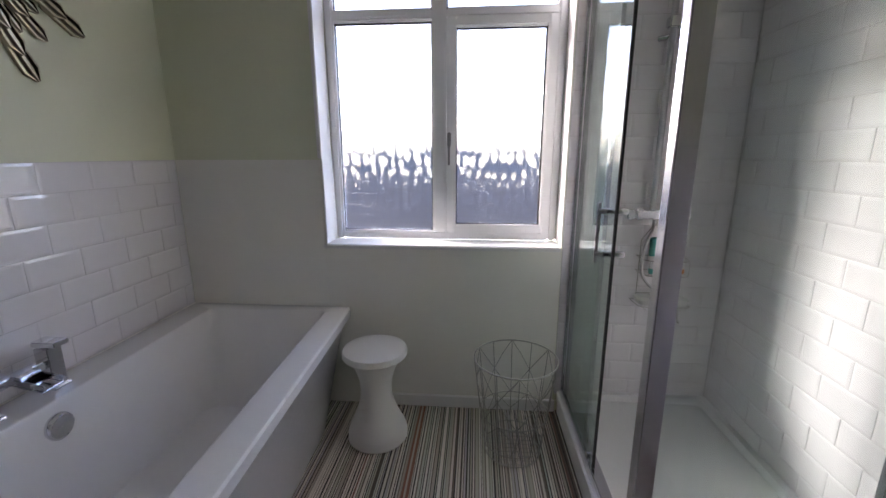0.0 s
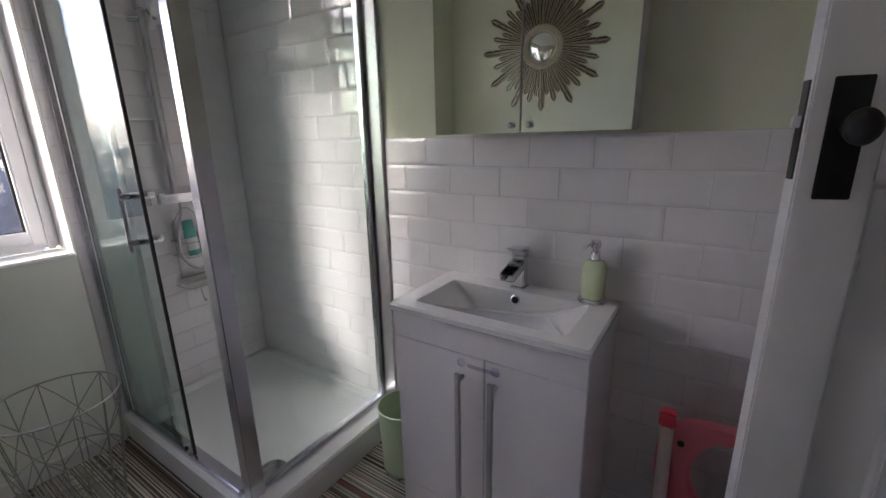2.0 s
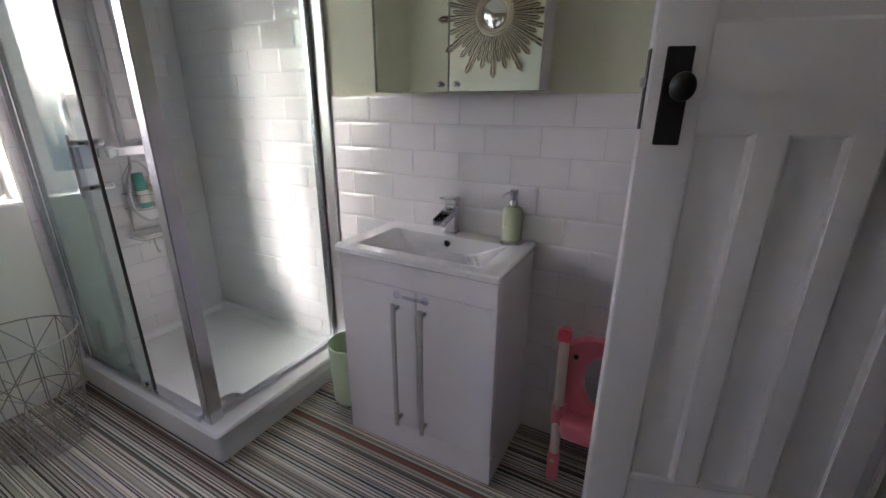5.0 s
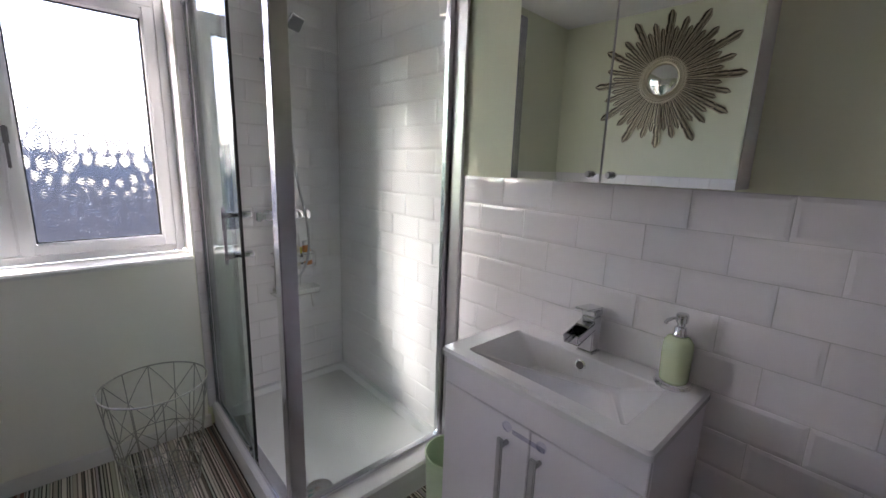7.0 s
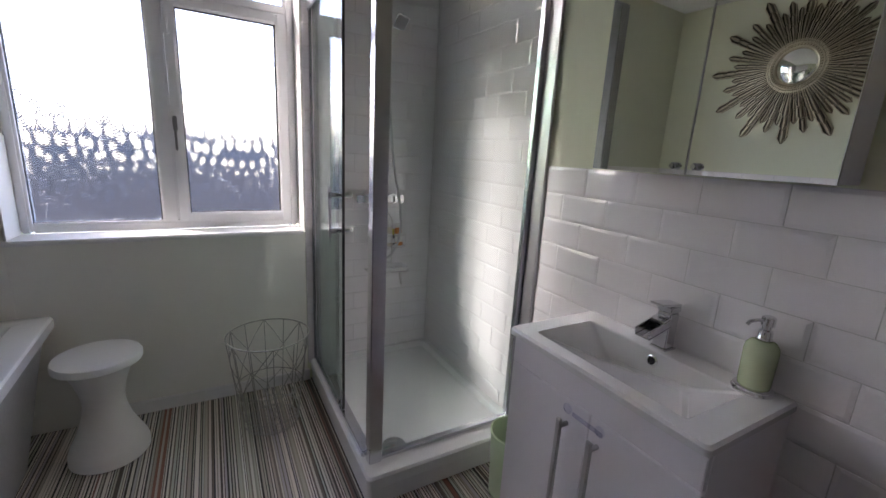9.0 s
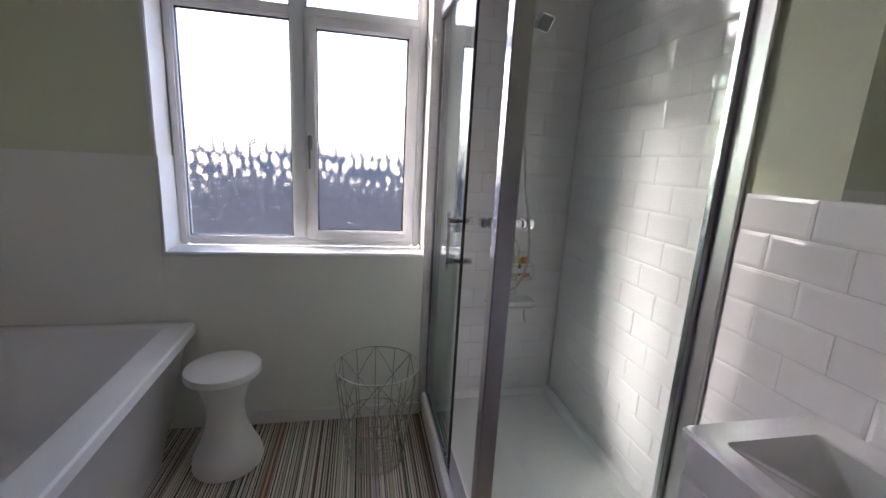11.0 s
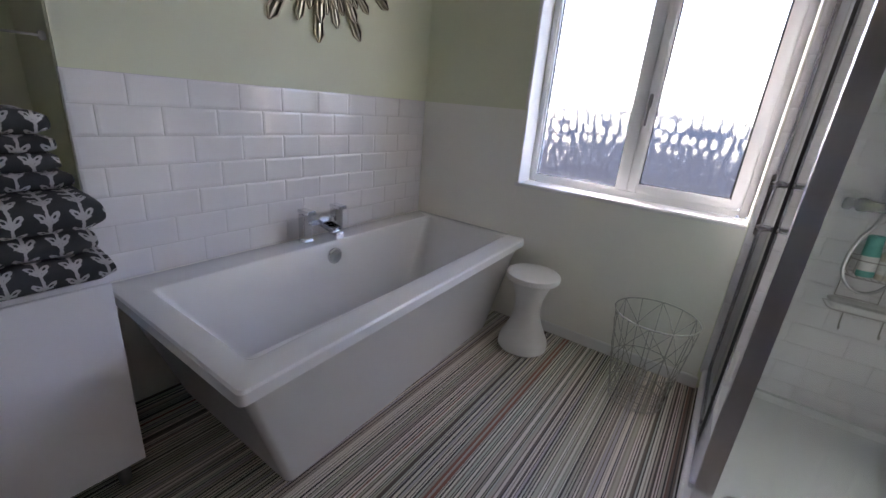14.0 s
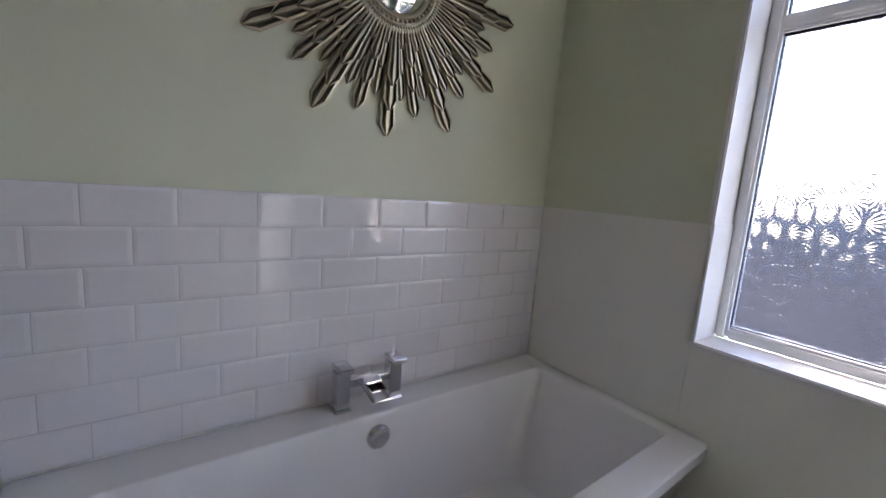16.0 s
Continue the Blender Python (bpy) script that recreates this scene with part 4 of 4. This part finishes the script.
def towel(x0, x1, y0, y1, z0, z1, phase, seed):
    """A folded towel: a soft flat roll, rounded at its front fold, sagging a little."""
    r = random.Random(seed)
    h, nx, ny = z1 - z0, 14, 16
    b = bmesh.new()
    uvl = b.loops.layers.uv.new("UVMap")
    prof, length = [], [0.0]
    for i in range(9):
        prof.append((x0 + (x1 - h / 2 - x0) * i / 8, z1))
    for i in range(1, 8):
        a = radians(90 - 180 * i / 8)
        prof.append((x1 - h / 2 + h / 2 * math.cos(a), (z0 + z1) / 2 + h / 2 * math.sin(a)))
    for i in range(9):
        prof.append((x1 - h / 2 - (x1 - h / 2 - x0) * i / 8, z0))
    for p, q in zip(prof, prof[1:]):
        length.append(length[-1] + math.dist(p, q))
    ox, oy = r.uniform(0, 9), r.uniform(0, 9)
    grid = []
    for j in range(ny + 1):
        v = j / ny
        y = y0 + (y1 - y0) * v
        end = min(1.0, min(v, 1 - v) / 0.06)
        rnd = math.sqrt(max(0.02, 1 - (1 - end) ** 2))
        row = []
        for (px, pz) in prof:
            wob = noise.noise((px * 9 + ox, y * 9 + oy, pz * 12)) * 0.007
            zc = (z0 + z1) / 2
            row.append(b.verts.new((px + wob + (x1 - px < 0.08) * noise.noise((y * 5 + ox, oy, 0)) * 0.008, y + noise.noise((px * 6, pz * 20 + oy, ox)) * 0.006, zc + (pz - zc) * (0.55 + 0.45 * rnd) + (wob * 0.6 if pz > zc else 0))))
        grid.append(row)
    for j in range(ny):
        for i in range(len(prof) - 1):
            f = b.faces.new((grid[j][i], grid[j + 1][i], grid[j + 1][i + 1], grid[j][i + 1]))
            for lp_, (jj, ii) in zip(f.loops, ((j, i), (j + 1, i), (j + 1, i + 1), (j, i + 1))):
                lp_[uvl].uv = ((y1 - y0) * jj / ny + phase, -length[ii] + length[12] + phase)
    b.faces.new([row for row in grid[0]])
    b.faces.new([row for row in grid[-1]][::-1])
    return solo("folded_towel", b, M_TOWEL, "folded charcoal towel with pale vine pattern in a stack", "towel", smooth=1.2, group="towel stack")


z = 0.7605
for k, (h, x1, y1) in enumerate(((0.072, -0.285, 0.392), (0.066, -0.318, 0.372), (0.088, -0.300, 0.396))):
    towel(-0.70, x1, -0.12, y1, z, z + h, 0.013 * k, 3 + k)
    z += h + 0.0005
for k, (h, x1, y1) in enumerate(((0.044, -0.43, 0.375), (0.046, -0.455, 0.365), (0.046, -0.46, 0.362), (0.060, -0.475, 0.362))):
    towel(-0.72, x1, -0.10, y1, z, z + h, 0.021 * k, 11 + k)
    z += h + 0.0005
rail = thing("towel_hook_rail", (XL - 0.02, 0.44, 1.35), "thin metal hanging rail end on the recess wall", "rail")
part("bar", rod((XL - 0.03, 0.452, 1.385), (XL - 0.03, 0.20, 1.385), 0.004, 10), M_SATIN, rail)
part("bracket", box(XL - 0.04, XL - 0.02, 0.452, 0.4695, 1.372, 1.398, 0.003), M_SATIN, rail)

# ---- shower fittings on the window wall inside the shower ----
MX, MY, MZ = 1.53, 2.290, 1.058
mixer = thing("shower_mixer", (MX, 2.34, MZ), "chrome bar shower mixer valve", "shower mixer")
part("bar_body", box(MX - 0.10, MX + 0.10, MY - 0.022, MY + 0.022, MZ - 0.020, MZ + 0.020, 0.006, 3), M_CHROME, mixer)
for x, q in ((MX - 0.138, 1), (MX + 0.104, 1)):
    part("control_knob", box(x, x + 0.034, MY - 0.024, MY + 0.024, MZ - 0.023, MZ + 0.023, 0.006, 3), M_CHROME, mixer)
for x in (MX - 0.075, MX + 0.075):
    part("inlet", lathe([(0.028, 0), (0.028, 0.008), (0.014, 0.012), (0.014, 0.05)][::-1], (x, MY + 0.0, MZ), 20, axis="Y"), M_CHROME, mixer)
riser = thing("shower_riser", (1.512, 2.30, MZ + 0.02), "tall chrome shower riser rail with bracket", "shower rail")
part("pipe", rod((1.512, 2.30, MZ + 0.018), (1.512, 2.30, 2.15), 0.0135, 16), M_SATIN, riser)
part("wall_bracket", rod((1.512, 2.30, 1.80), (1.475, 2.341, 1.80), 0.012, 14), M_CHROME, riser)
part("slider", box(1.49, 1.535, 2.275, 2.322, 1.83, 1.875, 0.006), M_CHROME, riser)
hs = thing("hand_shower", (1.55, 2.25, 1.75), "square chrome and white handheld shower head", "shower head")
HS = Matrix.Translation((1.553, 2.262, 1.842)) @ Matrix.Rotation(radians(22), 4, "X") @ Matrix.Rotation(radians(13), 4, "Y")
part("handle", turned(ring_loft([rrect(-0.012, 0.012, -0.011, 0.011, -0.085, 0.008), rrect(-0.016, 0.016, -0.012, 0.012, 0.0, 0.008), rrect(-0.021, 0.021, -0.011, 0.011, 0.08, 0.006), rrect(-0.025, 0.025, -0.010, 0.010, 0.115, 0.005)]), HS), M_STOOL, hs)
head = part("head", turned(box(-0.032, 0.032, -0.014, 0.012, 0.105, 0.175, 0.005, 3), HS @ Matrix.Rotation(radians(14), 4, "X")), M_CHROME, hs)
part("spray_plate", turned(box(-0.027, 0.027, -0.0165, -0.0135, 0.11, 0.17, 0.001), HS @ Matrix.Rotation(radians(14), 4, "X")), M_SLATE, head, "dark spray plate")
part("holder", rod((1.525, 2.298, 1.85), (1.546, 2.262, 1.80), 0.009, 12), M_CHROME, hs)


def bezier(ctrl, n=10):
    out = []
    P = [Vector(c) for c in ctrl]
    P = [2 * P[0] - P[1]] + P + [2 * P[-1] - P[-2]]
    for a, b_, c, d in zip(P, P[1:], P[2:], P[3:]):
        for i in range(n):
            t = i / n
            out.append(0.5 * ((2 * b_) + (c - a) * t + (2 * a - 5 * b_ + 4 * c - d) * t * t + (3 * b_ - a - 3 * c + d) * t ** 3))
    return out + [P[-2]]


hose = thing("shower_hose", (1.55, 2.25, 0.8), "flexible chrome shower hose hanging in a loop", "hose")
pts = bezier([(1.545, 2.245, 1.775), (1.560, 2.245, 1.55), (1.590, 2.240, 1.25), (1.628, 2.225, 1.02), (1.625, 2.215, 0.86), (1.580, 2.212, 0.755), (1.515, 2.212, 0.735), (1.462, 2.218, 0.80), (1.470, 2.235, 0.91), (1.508, 2.268, 0.99), (1.520, 2.290, 1.040)], 14)
part("hose_tube", tube(pts, 0.0068, 8), M_SATIN, hose)

caddy = thing("shower_caddy", (1.60, 2.28, 0.62), "two-tier chrome wire shower caddy", "shower caddy")
BZ, DZ = 0.786, 0.640
for zz, r0 in ((BZ, 0.0018), (BZ + 0.070, 0.0020)):
    part("hoop", tube([(1.475, 2.335, zz), (1.480, 2.240, zz), (1.505, 2.215, zz), (1.650, 2.215, zz), (1.675, 2.240, zz), (1.680, 2.335, zz)], r0, 6, True), M_STEEL, caddy)
for i in range(9):
    x = 1.492 + 0.171 * i / 8
    part("base_wire", tube([(x, 2.335, BZ), (x, 2.217, BZ), (x, 2.215, BZ + 0.070 * (i % 4 == 0))], 0.0011, 6), M_STEEL, caddy)
for x in (1.492, 1.628):
    part("back_wire", tube([(x, 2.336, DZ + 0.02), (x, 2.336, 0.930), (0.4 * x + 0.6 * 1.56, 2.336, 0.990)], 0.0020, 8), M_STEEL, caddy)
part("top_hook", tube([(1.537, 2.336, 0.988), (1.55, 2.336, 1.003), (1.57, 2.336, 1.003), (1.585, 2.336, 0.988)], 0.0020, 6), M_STEEL, caddy)
part("cross_wire", rod((1.492, 2.336, DZ + 0.03), (1.628, 2.336, DZ + 0.03), 0.0018, 8), M_STEEL, caddy)
part("dish_hoop", tube([(1.462, 2.335, DZ), (1.466, 2.235, DZ), (1.480, 2.217, DZ), (1.680, 2.217, DZ), (1.696, 2.235, DZ), (1.700, 2.335, DZ)], 0.0020, 6, True), M_STEEL, caddy)
for i in range(10):
    x = 1.492 + 0.176 * i / 9
    part("tooth", tube([(x - 0.008, 2.217, DZ), (x, 2.215, DZ - 0.016), (x + 0.008, 2.217, DZ)], 0.0012, 6), M_STEEL, caddy)
for x in (1.515, 1.634):
    part("hook", tube([(x, 2.218, DZ), (x, 2.210, DZ - 0.04), (x, 2.202, DZ - 0.063), (x, 2.190, DZ - 0.066), (x, 2.184, DZ - 0.052)], 0.0026, 6), M_STEEL, caddy)
dish = ring_loft([rrect(1.478, 1.685, 2.232, 2.325, DZ + 0.002, 0.02), rrect(1.466, 1.697, 2.222, 2.330, DZ + 0.024, 0.025), rrect(1.470, 1.693, 2.226, 2.326, DZ + 0.027, 0.022), rrect(1.49, 1.675, 2.243, 2.313, DZ + 0.012, 0.02)])
solo("soap_dish", dish, M_STOOL, "shallow white plastic soap dish in the caddy", "soap dish")


def bottle(name, at, w, d, h, material, capmat, label, tilt=0.0, caph=0.03, capw=0.6, category="bottle"):
    th = thing(name, at, label, category)
    m = Matrix.Translation(at) @ Matrix.Rotation(radians(tilt), 4, "Y")
    ov = lambda kw, kd, z: [(w / 2 * kw * math.cos(2 * math.pi * i / 24), d / 2 * kd * math.sin(2 * math.pi * i / 24), z) for i in range(24)]
    part("body", turned(ring_loft([ov(0.9, 0.9, 0), ov(1, 1, 0.006), ov(1, 1, h * 0.8), ov(0.92, 0.9, h * 0.92), ov(capw, capw, h)]), m), material, th)
    part("cap", turned(ring_loft([ov(capw, capw * 1.1, h), ov(capw * 1.05, capw * 1.15, h + 0.002), ov(capw, capw * 1.1, h + caph), ov(capw * 0.8, capw * 0.9, h + caph + 0.003)]), m), capmat, th)
    part("paper_label", turned(ring_loft([ov(1.015, 1.02, h * 0.2), ov(1.015, 1.02, h * 0.66)], False, False), m), M_STOOL, th, "plain printed label")


M_TEAL = mat("turquoise_plastic", (0.10, 0.42, 0.36), 0.3)
M_CREAM = mat("cream_plastic", (0.62, 0.56, 0.44), 0.35)
M_YELLOW = mat("yellow_plastic", (0.62, 0.52, 0.05), 0.3)
M_ORANGE = mat("orange_plastic", (0.62, 0.22, 0.04), 0.3)
bottle("shampoo_bottle", (1.536, 2.262, 0.789), 0.056, 0.040, 0.128, M_TEAL, M_TEAL, "turquoise shampoo bottle leaning in the shower caddy", -4, 0.036, 0.88)
bottle("lotion_bottle", (1.583, 2.262, 0.789), 0.040, 0.034, 0.112, M_CREAM, M_STOOL, "cream lotion bottle with white cap in the caddy", -3, 0.032, 0.45)
bottle("travel_bottle", (1.612, 2.290, 0.789), 0.028, 0.028, 0.060, M_BLACK, M_YELLOW, "small dark bottle with yellow cap in the caddy", 0, 0.03, 0.75)
bottle("shower_gel_bottle", (1.648, 2.268, 0.789), 0.044, 0.032, 0.108, M_ORANGE, M_STOOL, "orange shower gel tube leaning in the caddy", -7, 0.018, 0.75)
b = lathe([(0.012, 0.0), (0.016, 0.005), (0.016, 0.15), (0.010, 0.17)], (1.245, 2.30, TZ), 16)
solo("cleaning_spray", b, M_STOOL, "slim white bottle standing on the tray edge", "bottle")

# ---- wall tiles ----
TILE_CACHE = {}


def tile_mesh(w, h):
    key = (round(w, 4), round(h, 4))
    if key not in TILE_CACHE:
        b = bmesh.new()
        e = min(0.010, w * 0.3, h * 0.3)
        rings = []
        for g, z in ((0, 0), (0, 0.0046), (0.0007, 0.0052), (e, 0.0066), (min(0.030, w * 0.42, h * 0.42), 0.0067)):
            rings.append([(g, g, z), (w - g, g, z), (w - g, h - g, z), (g, h - g, z)])
        ring_loft(rings, False, True, bm=b)
        TILE_CACHE[key] = mesh_of("tile", b, M_TILE, 0.05)
    return TILE_CACHE[key]


def tiles(parent, base, u_axis, normal, u0, u1, z_top, z_bot, du, dz, joint, keep=lambda u0, u1, z0, z1: True):
    """Brick-bond tiles on a wall; joint: where an upright joint of the top row lies."""
    r = random.Random(int(u0 * 1000) + int(z_top * 100))
    V = Vector((0, 0, 1))
    g = 0.0018
    row, z1 = 0, z_top
    while z1 - z_bot > 0.02:
        z0 = max(z_bot, z1 - dz)
        first = joint + (du / 2 if row % 2 else 0)
        a = first - du * math.ceil((first - u0) / du)
        while a < u1:
            s, e = max(a, u0), min(a + du, u1)
            if e - s > 0.012 and keep(s, e, z0, z1):
                ob = new("tile", tile_mesh(round(e - s - g, 4), round(z1 - z0 - g, 4)))
                o = base + u_axis * s + V * z0
                ang = r.uniform(-0.009, 0.009), r.uniform(-0.004, 0.004)
                ob.matrix_world = Matrix.Translation(o) @ Matrix(((u_axis.x, 0, normal.x, 0), (u_axis.y, 0, normal.y, 0), (0, 1, 0, 0), (0, 0, 0, 1))) @ Matrix.Rotation(ang[0], 4, "X") @ Matrix.Rotation(ang[1], 4, "Y")
                ob.parent = parent
            a += du
        row, z1 = row + 1, z0


def grout(name, bm, parent):
    return part(name, bm, M_GROUT, parent)


Y_, X_ = Vector((0, 1, 0)), Vector((1, 0, 0))
grout("grout", box(XL, XL + 0.0050, 0.472, YW - 0.007, 0.556, 1.300), wall_west)
tiles(wall_west, Vector((XL + 0.0015, 0, 0)), Y_, X_, 0.474, YW - 0.007, 1.300, 0.558, 0.2045, 0.106, 1.0575)
grout("grout", box(XR - 0.0050, XR, YB + 0.02, 1.372, 0.0, 1.300), wall_east)
tiles(wall_east, Vector((XR - 0.0015, 0, 0)), -Y_, -X_, -1.372, 0.30, 1.300, 0.0, 0.2025, 0.1, -1.145)
grout("grout", box(XR - 0.0050, XR, 1.372, YW - 0.007, TZ - 0.01, 2.50), wall_east)
tiles(wall_east, Vector((XR - 0.0015, 0, 0)), -Y_, -X_, -(YW - 0.007), -1.372, 2.50, 0.10, 0.2025, 0.1, -1.52 + 0.10125)
grout("grout", box(WX1 + 0.002, XR - 0.004, YW - 0.0050, YW, TZ - 0.01, 2.50), wall_north)
tiles(wall_north, Vector((0, YW - 0.0015, 0)), X_, -Y_, 1.135, XR - 0.009, 2.50, 0.10, 0.2025, 0.1, 1.30 + 0.10125)

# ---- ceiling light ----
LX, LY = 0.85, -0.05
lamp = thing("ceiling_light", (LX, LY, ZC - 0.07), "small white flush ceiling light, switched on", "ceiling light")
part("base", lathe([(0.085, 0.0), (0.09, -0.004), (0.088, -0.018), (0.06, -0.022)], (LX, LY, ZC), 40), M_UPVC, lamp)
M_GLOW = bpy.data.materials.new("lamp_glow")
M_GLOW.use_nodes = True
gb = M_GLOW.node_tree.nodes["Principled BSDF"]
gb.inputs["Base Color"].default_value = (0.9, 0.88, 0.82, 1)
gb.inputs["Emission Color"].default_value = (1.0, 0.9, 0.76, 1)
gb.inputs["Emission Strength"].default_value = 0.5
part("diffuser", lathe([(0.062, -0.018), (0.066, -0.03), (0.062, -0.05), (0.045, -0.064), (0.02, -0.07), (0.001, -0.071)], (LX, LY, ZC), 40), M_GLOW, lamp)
